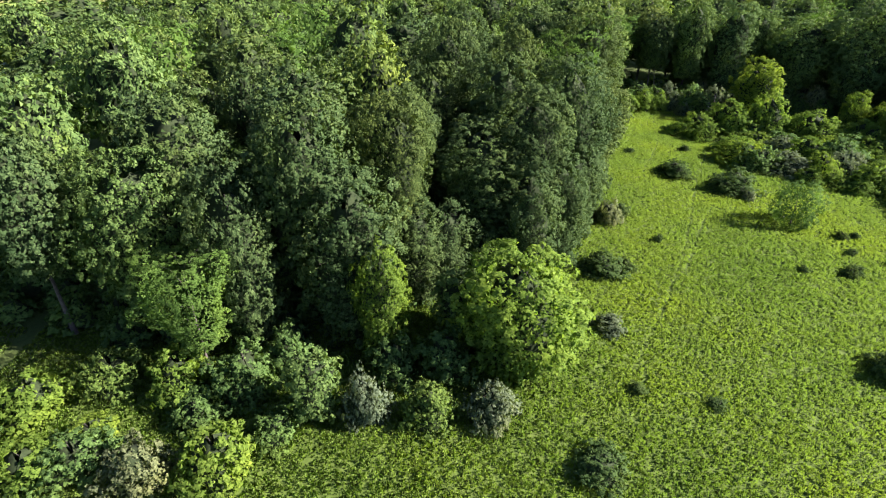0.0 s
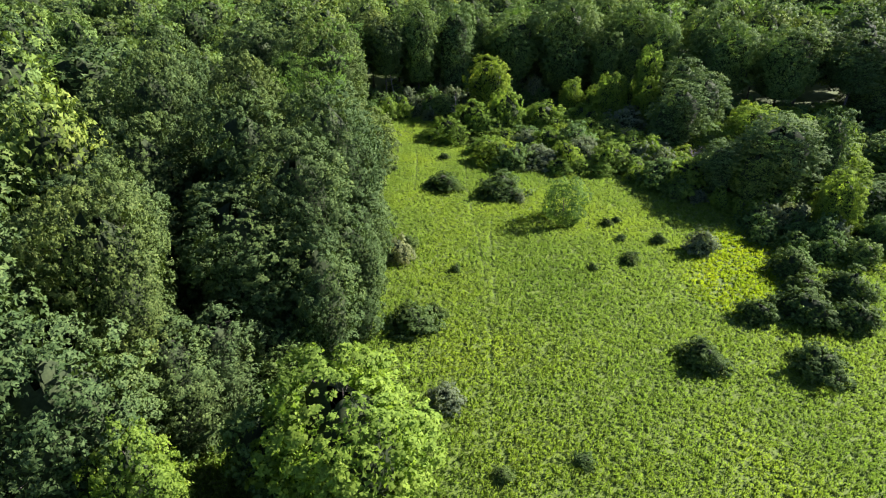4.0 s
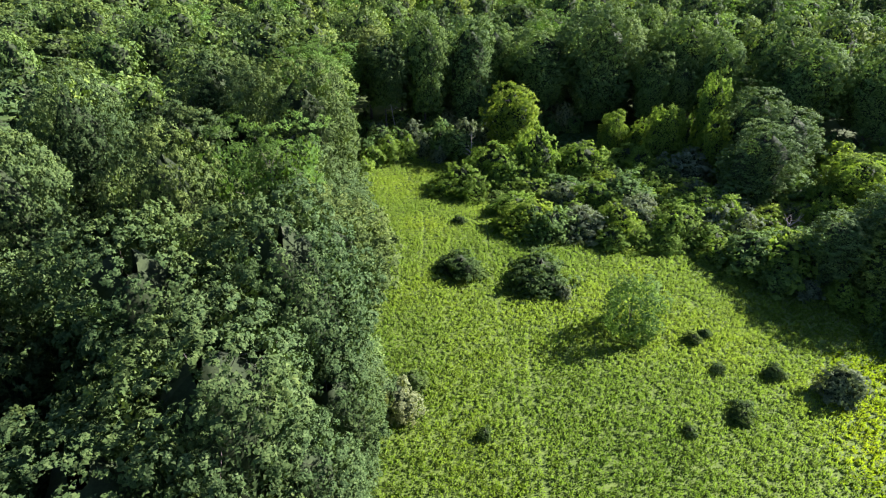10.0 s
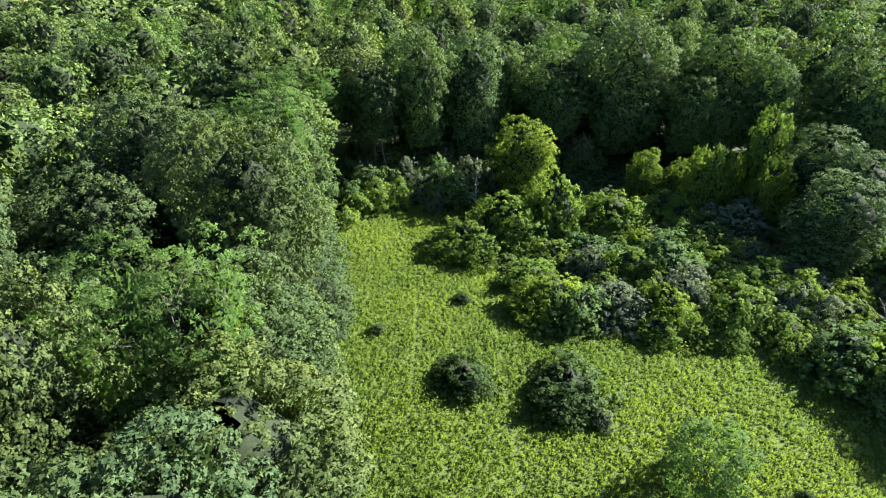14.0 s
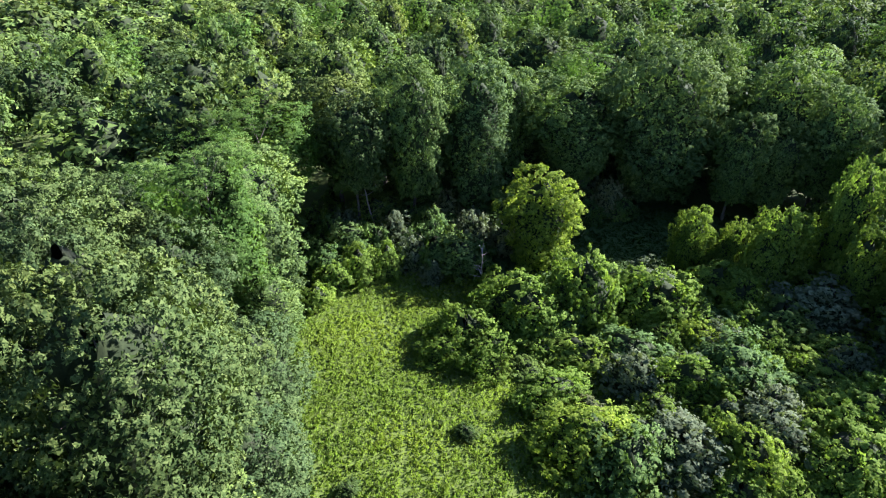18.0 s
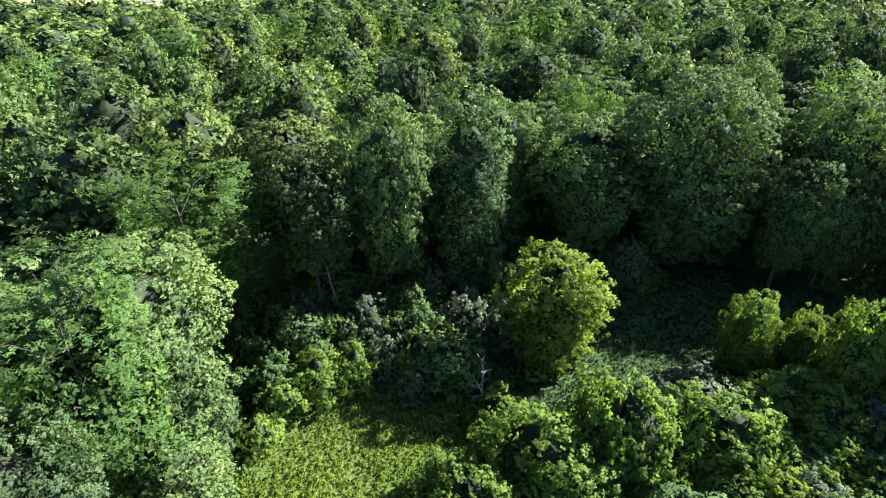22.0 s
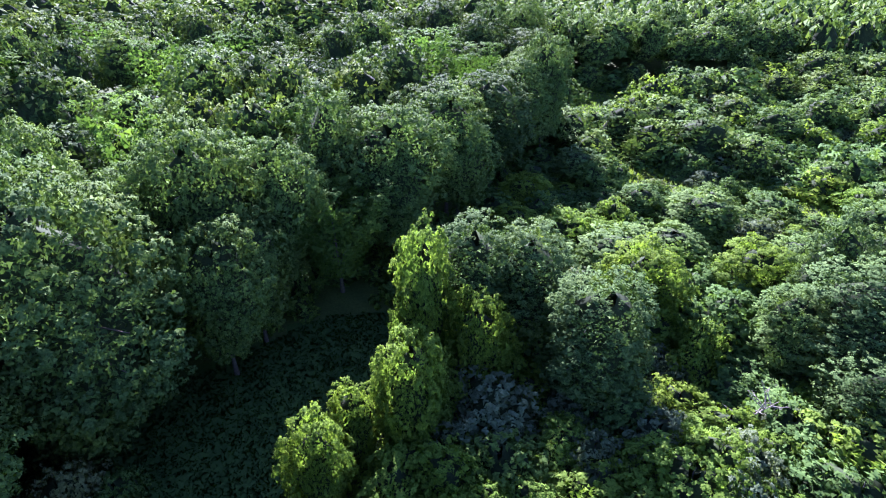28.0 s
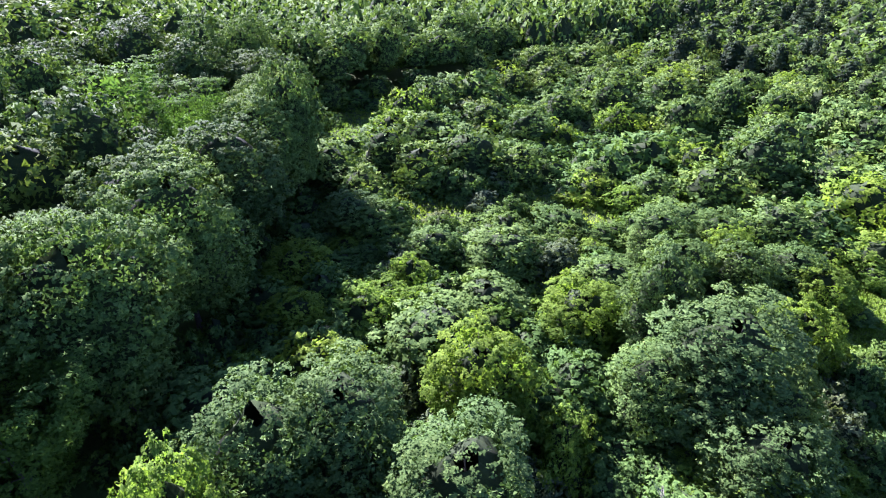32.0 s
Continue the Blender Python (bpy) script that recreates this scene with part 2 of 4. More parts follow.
def crown_mesh(name, seed, material, height, radius, base, lobes, leaves, size, shape="tall", squash=0.85, fern=False, core=0.66):
    """A crown: rounded leafy heads all over an uneven envelope, tufts on every head, leaves on every tuft, and inner
    leaves round a core whose dark colour paints the shade within.
    """
    rng = np.random.default_rng(seed)
    w = rng.uniform(0, 6.28, 5)
    low = shape == "dome"
    span = height - base
    crest = min(max(1 - (1.05 if shape == "canopy" else 1.35) * radius / span, 0.25), 0.8)

    def envelope(a, u):
        lump = 1 + (0.24 if low else 0.13) * np.sin(2 * a + w[0] + 4 * u) + 0.12 * np.sin(3 * a + w[1] - 6 * u) + 0.06 * np.sin(5 * a + w[2] + 9 * u)
        return radius * outline(shape, u, crest) * lump

    def spot(a, u):
        r = envelope(a, u)
        rise = (1 + 0.16 * np.sin(2 * a + w[3]) + 0.1 * np.sin(3 * a + w[4])) if low else 1 + 0.05 * np.sin(2 * a + w[3]) + 0.04 * np.sin(3 * a + w[4])
        return np.stack([r * np.cos(a), r * np.sin(a), base + span * u * rise / (1.16 if low else 1.0)], -1)

    # candidates spread over the envelope by its area, of which the farthest apart become heads
    many = lobes * 9
    tu = 1 - (1 - np.linspace(0, 1, 400)) ** 3
    tr = radius * outline(shape, tu, crest)
    tr[-1] = 0
    ring = np.hypot(np.diff(tr), np.diff(tu) * span) * (tr[1:] + tr[:-1]) / 2 * 6.28
    total = np.concatenate([[0], np.cumsum(ring)])
    whole = total[-1]
    cu, ca = np.interp(rng.uniform(0, whole, many), total, tu), rng.uniform(0, 6.28, many)
    cap = cu > 0.995
    cu = np.minimum(cu, 0.995)
    slope = np.gradient(tr, tu)
    out = unit(np.stack([np.cos(ca), np.sin(ca), np.clip(-np.interp(cu, tu, slope) / span, -0.2, 6)], 1))
    p = spot(ca, cu)
    p[cap, :2] *= np.sqrt(rng.uniform(0, 1, (cap.sum(), 1)))
    out[cap] = unit(out[cap] * 0.3 + UP)
    gap = np.full(many, 1e9)
    chosen = [0]
    for _ in range(lobes - 1):
        gap = np.minimum(gap, ((p - p[chosen[-1]]) ** 2).sum(1))
        chosen.append(int(np.argmax(gap * rng.uniform(0.35, 1.0, many))))
    p, out = p[chosen], unit(out[chosen] + UP * 0.15)
    s = math.sqrt(whole / (lobes * math.pi)) * rng.uniform(0.72, 1.28, lobes)
    c = p - out * (s * rng.uniform(0.35, 1.0, lobes))[:, None]
    c[:, 2] = np.clip(c[:, 2], 0.2, height - s * squash * 0.7)
    # tufts on every head, and the leaves of every tuft
    per = max(3, min(14, leaves // (lobes * 9)))
    tufts_n = lobes * per
    home = np.repeat(np.arange(lobes), per)
    e = unit(rng.normal(0, 1, (tufts_n, 3)) + out[home] * 0.9 + UP * 0.45)
    stretch = np.array([1.0, 1.0, 0.4 if fern else squash])
    spray = np.where(rng.uniform(0, 1, tufts_n) < (0.12 if low else 0.07), rng.uniform(0.15, 0.5, tufts_n), 0)
    tc = c[home] + e * (s[home] * (rng.uniform(0.66, 0.98, tufts_n) + spray))[:, None] * stretch
    ts = s[home] * rng.uniform(0.2, 0.36, tufts_n) * math.sqrt(10 / per)
    pick = rng.choice(tufts_n, leaves, p=ts ** 2 / (ts ** 2).sum())
    which, e = home[pick], e[pick]
    g = unit(rng.normal(0, 1, (leaves, 3)) + e * 0.8 + UP * 0.3)
    reach = 0.5 + 0.55 * rng.uniform(0, 1, leaves) + np.where(rng.uniform(0, 1, leaves) < 0.07, rng.uniform(0.2, 0.9, leaves), 0)
    pos = tc[pick] + g * (ts[pick] * reach)[:, None] * stretch
    pos[:, 2] = np.maximum(pos[:, 2], 0.12)
    length = size * rng.uniform(0.6, 1.5, leaves)
    facing = g * 0.45 + e * 0.4 + UP * 0.3 if not fern else out[which] * 0.3 + UP * 1.3
    width = length * rng.uniform(0.6, 0.95, leaves) * (0.5 if fern else 1.0)
    soft = unit(g * 0.25 + e * 0.6 + out[which] * 0.55)
    v, vn = leaf_blades(rng, pos, facing, length, width, soft)
    # a core coloured as inner shade, and inner leaves, which keep the light out
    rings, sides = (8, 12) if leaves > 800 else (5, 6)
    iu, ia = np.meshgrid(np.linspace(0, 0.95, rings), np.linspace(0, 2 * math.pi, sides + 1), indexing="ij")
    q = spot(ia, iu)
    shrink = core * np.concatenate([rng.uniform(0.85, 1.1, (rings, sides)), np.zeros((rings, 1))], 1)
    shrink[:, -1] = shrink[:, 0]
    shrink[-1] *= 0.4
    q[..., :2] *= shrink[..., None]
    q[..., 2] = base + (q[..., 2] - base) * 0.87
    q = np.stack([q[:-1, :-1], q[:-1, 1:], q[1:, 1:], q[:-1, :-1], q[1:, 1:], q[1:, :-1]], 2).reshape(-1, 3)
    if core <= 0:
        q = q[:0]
    k = max(60, leaves // (3 if leaves > 3000 else 5))
    ku, ka = rng.uniform(0.0, 0.9, k), rng.uniform(0, 6.28, k)
    kp = spot(ka, ku) * (np.stack([rng.uniform(0.72, 0.9, k)] * 2 + [np.full(k, 1.0)], 1))
    kp[:, 2] = base + (kp[:, 2] - base) * rng.uniform(0.86, 0.95, k)
    big = np.minimum(radius * rng.uniform(0.2, 0.36, k), size * rng.uniform(1.3, 2.0, k))
    turned = unit(kp * (1, 1, 0) + 1e-3)
    kq, kn = leaf_blades(rng, kp, turned * 0.5 + rng.normal(0, 0.5, (k, 3)), big, big * 0.75, turned)
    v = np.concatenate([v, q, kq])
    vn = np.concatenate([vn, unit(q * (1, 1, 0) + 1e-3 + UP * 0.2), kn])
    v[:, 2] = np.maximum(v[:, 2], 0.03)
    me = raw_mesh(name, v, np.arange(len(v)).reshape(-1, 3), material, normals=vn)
    me.materials.append(CORE_SHADE)
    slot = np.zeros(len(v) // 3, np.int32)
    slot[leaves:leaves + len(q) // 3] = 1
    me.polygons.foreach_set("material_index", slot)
    return me, c


def tube(path, radii, sides=7):
    """A tapering tube along a path; returns verts and quads."""
    path = np.asarray(path, float)
    ring = np.linspace(0, 2 * math.pi, sides, endpoint=False)
    verts, faces = [], []
    for i, p in enumerate(path):
        t = path[min(i + 1, len(path) - 1)] - path[max(i - 1, 0)]
        t = t / max(np.linalg.norm(t), 1e-6)
        x = np.cross(t, (0.31, 0.9, 0.13))
        x = x / np.linalg.norm(x)
        y = np.cross(t, x)
        for a in ring:
            verts.append(p + radii[i] * (math.cos(a) * x + math.sin(a) * y))
    for i in range(len(path) - 1):
        for k in range(sides):
            k2 = (k + 1) % sides
            faces.append((i * sides + k, i * sides + k2, (i + 1) * sides + k2, (i + 1) * sides + k))
    return np.array(verts), np.array(faces)


def joined(pieces):
    verts, faces, n = [], [], 0
    for v, f in pieces:
        verts.append(v)
        faces.append(f + n)
        n += len(v)
    return np.concatenate(verts), np.concatenate(faces)


def trunk_mesh(name, seed, height, girth, targets, material=None):
    """A leaning, tapered trunk with limbs that run to some of the boughs."""
    rng = np.random.default_rng(seed + 500)
    top = height * 0.86
    lean = rng.normal(0, 0.02 * height, 2)
    z = np.linspace(-0.3, top, 8)
    s = np.linspace(0, 1, 8)
    path = np.stack([lean[0] * s ** 1.5 + rng.normal(0, 0.05, 8) * s, lean[1] * s ** 1.5 + rng.normal(0, 0.05, 8) * s, z], 1)
    radii = girth * (1.0 - 0.86 * s) + girth * 0.5 * np.exp(-s * 18)
    pieces = [tube(path, radii)]
    for t in targets:
        if t[2] < 1.0:
            continue
        start_z = max(0.6, t[2] - 0.35 * math.hypot(t[0], t[1]) - 0.06 * height)
        k = min(max((start_z + 0.3) / (top + 0.3), 0), 1)
        p0 = np.array([np.interp(k, s, path[:, 0]), np.interp(k, s, path[:, 1]), start_z])
        mid = (p0 + t) / 2 + np.array([0, 0, 0.05 * height]) + rng.normal(0, 0.12, 3)
        g = girth * (1 - 0.86 * k) * 0.5
        pieces.append(tube([p0, mid, t], [g, g * 0.65, g * 0.22], 5))
    v, f = joined(pieces)
    return raw_mesh(name, v, f, material or BARK, True)


# ---- the plan ----


def inside(poly, x, y):
    hit = False
    for (x1, y1), (x2, y2) in zip(poly, poly[1:] + poly[:1]):
        if (y1 > y) != (y2 > y) and x < (x2 - x1) * (y - y1) / (y2 - y1) + x1:
            hit = not hit
    return hit


def inside_many(poly, p):
    hit = np.zeros(len(p), bool)
    x, y = p[:, 0], p[:, 1]
    for (x1, y1), (x2, y2) in zip(poly, poly[1:] + poly[:1]):
        if y1 != y2:
            hit ^= ((y1 > y) != (y2 > y)) & (x < (x2 - x1) * (y - y1) / (y2 - y1) + x1)
    return hit


def line_distance(line, x, y):
    best = 1e9
    for (x1, y1), (x2, y2) in zip(line, line[1:]):
        dx, dy = x2 - x1, y2 - y1
        k = min(max(((x - x1) * dx + (y - y1) * dy) / (dx * dx + dy * dy), 0), 1)
        best = min(best, math.hypot(x - x1 - k * dx, y - y1 - k * dy))
    return best


def scatter(poly, gap, seed, taken=()):
    """Uneven places inside a plan outline, none nearer to another than gap; taken: rows of (x, y, distance to keep)."""
    rng = random.Random(seed)
    xs, ys = [p[0] for p in poly], [p[1] for p in poly]
    cells, got = {}, []
    tries = int((max(xs) - min(xs)) * (max(ys) - min(ys)) / gap ** 2 * 9)
    for _ in range(tries):
        x, y = rng.uniform(min(xs), max(xs)), rng.uniform(min(ys), max(ys))
        i, j = int(x // gap), int(y // gap)
        near = [q for a in (-1, 0, 1) for b in (-1, 0, 1) for q in cells.get((i + a, j + b), ())]
        if any((q[0] - x) ** 2 + (q[1] - y) ** 2 < gap * gap for q in near) or not inside(poly, x, y):
            continue
        if any((q[0] - x) ** 2 + (q[1] - y) ** 2 < q[2] ** 2 for q in taken):
            continue
        cells.setdefault((i, j), []).append((x, y))
        got.append((x, y))
    return got


def ground_z(x, y):
    return 0.22 * noise.noise((x / 17.0, y / 17.0, 0.3)) * max(0.0, 1 - math.hypot(x - 60, y - 80) / 900)


# outlines of the land, in metres
WOOD_EDGE = [(-120, 40), (-42, 44), (-28, 45), (-14, 46.5), (-8, 51), (3, 57.5), (12.5, 59.5), (17.5, 69), (20.5, 80), (23.5, 91), (28, 101),
             (31, 111), (33, 121), (36, 132), (42, 140), (51, 147), (63, 150), (76, 147), (89, 140), (97, 142), (107, 137), (111, 126),
             (111, 114), (117, 104), (124, 95), (132, 84), (143, 74), (155, 67), (182, 57), (215, 48)]
WOOD = WOOD_EDGE + [(420, 62), (420, 330), (40, 340), (-35, 318), (-135, 190)]
SCRUB = [(106, 102), (113, 102), (121, 94), (143, 73), (155, 66), (182, 56), (205, 46), (190, 0), (152, -28), (110, -28), (80, -15), (84, 20), (83, 35), (90, 45), (98, 68)]
EAST_WOOD = [(202, 49), (560, 64), (560, -260), (330, -400), (70, -400), (50, -70), (78, -14), (110, -26), (152, -26), (188, 2)]
PINES = [(112, -72), (160, -62), (215, -150), (215, -235), (120, -235), (95, -120)]
THICKET = [(48, 113.5), (56, 104), (55, 96), (62, 89), (69, 80), (76, 74), (80, 66), (84, 56), (92, 62), (99, 72), (106, 92), (103, 100), (92, 106), (76, 112), (62, 117)]
MEADOW = [(-44, 25), (38, 25), (56, 10), (90, 4), (90, 40), (86, 60), (80, 72), (70, 86), (66, 98), (66, 112), (62, 122), (57, 129), (44, 130), (35, 127), (28, 113), (15, 85), (7, 67), (-2, 59), (-10, 50), (-44, 48)]
CLEARING = [(44, 130), (57, 129), (62, 122), (66, 112), (66, 98), (78, 84), (98, 70), (108, 92), (110, 112), (104, 124), (100, 136), (76, 148), (44, 142), (34, 126)]
NEAR_MEADOW = [(-70, 50), (-70, -25), (110, -25), (88, 4), (56, 10), (38, 25), (-44, 25), (-46, 48)]
TRACKS = [[(19, 41), (26, 52), (32.3, 63.2), (37, 73), (42, 84), (47, 94), (52, 103)], [(30.5, 58), (36.5, 69), (43, 79)], [(36, 92), (40.4, 100.5), (44, 108)]]


def ground_sheet():
    t = np.linspace(-1, 1, 161)
    s = np.sign(t) * (np.abs(t) * 170 + np.abs(t) ** 7 * 3800)
    xs, ys = s + 60, s + 80
    verts = [(x, y, ground_z(x, y)) for y in ys for x in xs]
    n = len(xs)
    i = np.arange(n - 1)
    a = (i[:, None] * n + i[None, :]).ravel()
    faces = np.stack([a, a + 1, a + 1 + n, a + n], 1)
    me = raw_mesh("ground", verts, faces, EARTH, True)
    me.materials.append(THATCH)
    me.materials.append(SHADE_GROUND)
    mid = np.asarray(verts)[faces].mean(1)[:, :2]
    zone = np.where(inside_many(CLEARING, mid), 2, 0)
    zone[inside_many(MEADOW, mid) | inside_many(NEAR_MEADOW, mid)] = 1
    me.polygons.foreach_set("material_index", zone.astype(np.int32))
    return tagged(new("ground", me), "dark soil with low weeds and leaf litter", "ground", kind="structure")


ground_sheet()

# ---- kinds of trees and shrubs: each made once in a few forms, then planted many times ----
KINDS = {}


def kind(key, name, material, forms, height, radius, base, boughs, leaves, size, shape, girth, squash=0.8, fern=False, limbs=7, bark=None, core=0.66):
    made = []
    for i in range(forms):
        seed = sum(map(ord, key)) * 7 + i * 31
        crown, centres = crown_mesh(name + "_crown", seed, material, height, radius, base, boughs, leaves, size, shape, squash, fern, core)
        step = max(1, len(centres) // limbs)
        made.append((crown, trunk_mesh(name + "_trunk", seed, height, girth, centres[::step], bark)))
    KINDS[key] = (name, made, height, radius)


PLANTED = []


def plant(key, x, y, height, radius, label, group="", category="tree", turn=None, form=None, wide=1.0):
    """One tree or shrub, with its trunk and its crown, of that height and crown radius."""
    name, made, h0, r0 = KINDS[key]
    rng = random.Random(int(x * 97 + y * 1013 + height * 11))
    crown, trunk = made[rng.randrange(len(made)) if form is None else form]
    root = new(name)
    root.empty_display_size = 0.3
    turn = rng.uniform(0, 6.28) if turn is None else turn
    root.matrix_basis = (Matrix.Translation((x, y, ground_z(x, y) - 0.05)) @ Matrix.Rotation(turn, 4, "Z")
                         @ Matrix.Diagonal((radius / r0, radius * wide / r0, height / h0, 1)))
    for part_name, me in (("trunk", trunk), ("crown", crown)):
        ob = new(part_name, me)
        ob.parent = root
    tagged(root, label, category, group)
    PLANTED.append((x, y, radius * 0.8))
    return root


def massed(name, key, places, label, category):
    """Plants too many or too far off to count, as one object: rows of (x, y, height, radius)."""
    _, made, h0, r0 = KINDS[key]
    rng = np.random.default_rng(len(places))
    base = []
    for crown, _ in made:
        v = np.empty(len(crown.vertices) * 3, np.float32)
        crown.vertices.foreach_get("co", v)
        slot = np.empty(len(crown.polygons), np.int32)
        crown.polygons.foreach_get("material_index", slot)
        base.append((v.reshape(-1, 3), SOFT[crown.name], slot))
    out, turns, slots = [], [], []
    for x, y, h, r in places:
        v, n, slot = base[rng.integers(len(base))]
        slots.append(slot)
        a, wide = rng.uniform(0, 6.28), rng.uniform(0.75, 1.3)
        c, s = math.cos(a) * r / r0, math.sin(a) * r / r0
        out.append(np.stack([v[:, 0] * c - v[:, 1] * s * wide + x, v[:, 0] * s + v[:, 1] * c * wide + y, v[:, 2] * h / h0], 1))
        turns.append(np.stack([n[:, 0] * math.cos(a) - n[:, 1] * math.sin(a), n[:, 0] * math.sin(a) + n[:, 1] * math.cos(a), n[:, 2]], 1))
    v = np.concatenate(out)
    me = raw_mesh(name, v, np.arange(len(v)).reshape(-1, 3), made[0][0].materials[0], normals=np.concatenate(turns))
    me.materials.append(CORE_SHADE)
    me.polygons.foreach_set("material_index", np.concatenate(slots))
    return tagged(new(name, me), label, category, kind="stuff")


kind("oak", "oak_tree", OAK, 3, 24, 6.2, 9.0, 110, 16000, 0.31, "canopy", 0.32)
kind("edgeoak", "oak_tree", OAK, 4, 24, 6.0, 7.0, 165, 52000, 0.18, "canopy", 0.32, core=0.56)
kind("skirtoak", "oak_tree", OAK, 3, 15, 4.2, 0.8, 100, 27000, 0.17, "tall", 0.26)
kind("edgemaple", "maple_tree", MAPLE, 3, 14, 3.8, 0.5, 70, 14000, 0.20, "tall", 0.22)
kind("midoak", "oak_tree", OAK, 4, 24, 6.2, 10.0, 80, 5000, 0.42, "canopy", 0.32)
kind("maple", "maple_tree", MAPLE, 4, 20, 6.2, 4.5, 120, 27000, 0.225, "canopy", 0.3)
kind("midmaple", "maple_tree", MAPLE, 3, 20, 6.2, 7.5, 80, 4600, 0.43, "canopy", 0.3)
kind("ash", "ash_tree", ASH, 3, 20, 4.8, 1.6, 110, 22000, 0.20, "round", 0.3)
kind("greatash", "great_ash_tree", ASH, 1, 24, 9.6, 1.2, 230, 52000, 0.26, "canopy", 0.5)
kind("locust", "locust_tree", LOCUST, 3, 18, 5.0, 5.0, 60, 19000, 0.21, "flat", 0.22, 0.5, True, core=0)
kind("lime", "young_yellow_green_tree", LIME, 3, 11, 5.0, 0.8, 80, 18000, 0.23, "round", 0.18, core=0.6)
kind("limetop", "tall_yellow_green_tree", LIME, 2, 12, 3.6, 0.5, 60, 15000, 0.21, "tall", 0.18, core=0.62)
kind("sapling", "sapling_tree", MAPLE, 3, 8, 2.4, 0.8, 34, 3600, 0.23, "tall", 0.1)
kind("feather", "feathery_young_tree", FEATHER, 1, 6.3, 3.0, 0.2, 60, 5200, 0.17, "round", 0.09, 1.0, core=0)
kind("pale", "pale_willow_tree", ASH, 2, 13, 3.2, 1.0, 60, 13000, 0.18, "tall", 0.16)
kind("shrub", "shrub", SHRUB, 5, 3, 2.0, 0.1, 24, 3800, 0.16, "dome", 0.06, 0.9, limbs=5)
kind("darkshrub", "dark_meadow_shrub", DARKSHRUB, 4, 3, 2.0, 0.1, 26, 4200, 0.15, "dome", 0.06, 0.9, limbs=5)
kind("limeshrub", "yellow_green_shrub", LIME, 3, 3, 2.0, 0.1, 22, 3400, 0.17, "dome", 0.06, 0.9, limbs=5)
kind("vine", "vine_covered_mound", VINE, 3, 6, 4.0, 0.1, 44, 9000, 0.21, "dome", 0.12, 0.9)
kind("silver", "silver_olive_shrub", SILVER, 3, 3, 2.0, 0.1, 28, 3600, 0.15, "dome", 0.07, 1.0, limbs=9)
kind("pine", "pine_tree", PINE, 4, 12, 3.0, 0.6, 60, 1100, 0.5, "spire", 0.15, 0.6)
kind("faroak", "far_oak", OAK, 3, 22, 6.0, 10.0, 52, 2300, 0.55, "canopy", 0.3)
kind("farmaple", "far_maple", MAPLE, 4, 20, 6.0, 9.0, 52, 2300, 0.55, "canopy", 0.3)
kind("farash", "far_ash", ASH, 2, 20, 6.0, 9.0, 52, 2300, 0.52, "canopy", 0.3)
kind("farlocust", "far_locust", LOCUST, 2, 20, 5.2, 9.0, 40, 2000, 0.58, "flat", 0.3, 0.5, True, core=0)
kind("lowmaple", "low_maple", MAPLE, 4, 9, 4.4, 0.5, 44, 1500, 0.48, "canopy", 0.2)
kind("lowash", "low_ash", ASH, 3, 9, 4.4, 0.5, 44, 1500, 0.48, "canopy", 0.2)
kind("lowlime", "low_lime_tree", LIME, 2, 9, 4.4, 0.5, 44, 1500, 0.48, "canopy", 0.2)
kind("dimmaple", "dim_maple", MAPLE, 3, 20, 5.4, 9.0, 26, 480, 1.05, "canopy", 0.3)
kind("dimoak", "dim_oak", OAK, 2, 20, 5.4, 9.0, 26, 480, 1.05, "canopy", 0.3)
kind("farshrub", "far_shrub", SHRUB, 4, 3, 2.0, 0.1, 18, 600, 0.34, "dome", 0.06)
kind("farlime", "far_lime_shrub", LIME, 2, 3, 2.0, 0.1, 18, 600, 0.34, "dome", 0.06)
kind("farsilver", "far_silver", SILVER, 2, 3, 2.0, 0.1, 18, 600, 0.34, "dome", 0.06)
kind("dimlow", "dim_low_maple", MAPLE, 3, 9, 4.4, 0.5, 20, 150, 1.1, "canopy", 0.2)

# ---- single trees and shrubs that stand out, space by space ----
LBL_LIME = "bushy young tree with bright yellow-green leaves"
LBL_SILVER = "silvery grey-green olive shrub standing in the meadow grass"
LBL_SHRUB = "low rounded dark green shrub in the meadow"


def row(key, rows, label, group="", category="shrub"):
    for x, y, h, r in rows:
        plant(key, x, y, h, r, label, group, category)


# at the near corner of the wood
plant("lime", 7.2, 43.0, 12.0, 6.2, "large bushy tree with yellow-green leaves at the wood's corner", form=0)
plant("limetop", -6.0, 43.6, 13.0, 2.5, "slender young tree with bright yellow-green leaves by the oaks", form=1)
plant("locust", -23.5, 41.5, 13.5, 3.8, "young locust tree with bright feathery leaves in front of dark oaks", form=1)
plant("skirtoak", -9.5, 47.5, 19.0, 4.8, "stout oak with dense grey-green leaves at the wood's edge", "oaks of the near wood", form=1)
plant("skirtoak", -20.0, 46.0, 20.0, 3.8, "slim oak with dense grey-green leaves at the wood's edge", "oaks of the near wood", form=2)
row("silver", [(4.4, 35.0, 4.2, 2.2), (-24.2, 28.5, 4.2, 2.5), (-7.0, 35.0, 5.6, 1.9)], "silvery grey-green olive shrub beside the meadow", "olive shrubs by the meadow")
row("limeshrub", [(-18.3, 29.5, 4.6, 2.8), (-33.5, 29.0, 3.4, 3.0), (-37.5, 36, 4.2, 3.2), (-25.0, 38.6, 4.8, 2.8), (-30.2, 32.5, 2.4, 2.0)], "yellow-green leafy shrub in the thicket", "shrubs at the wood's corner")
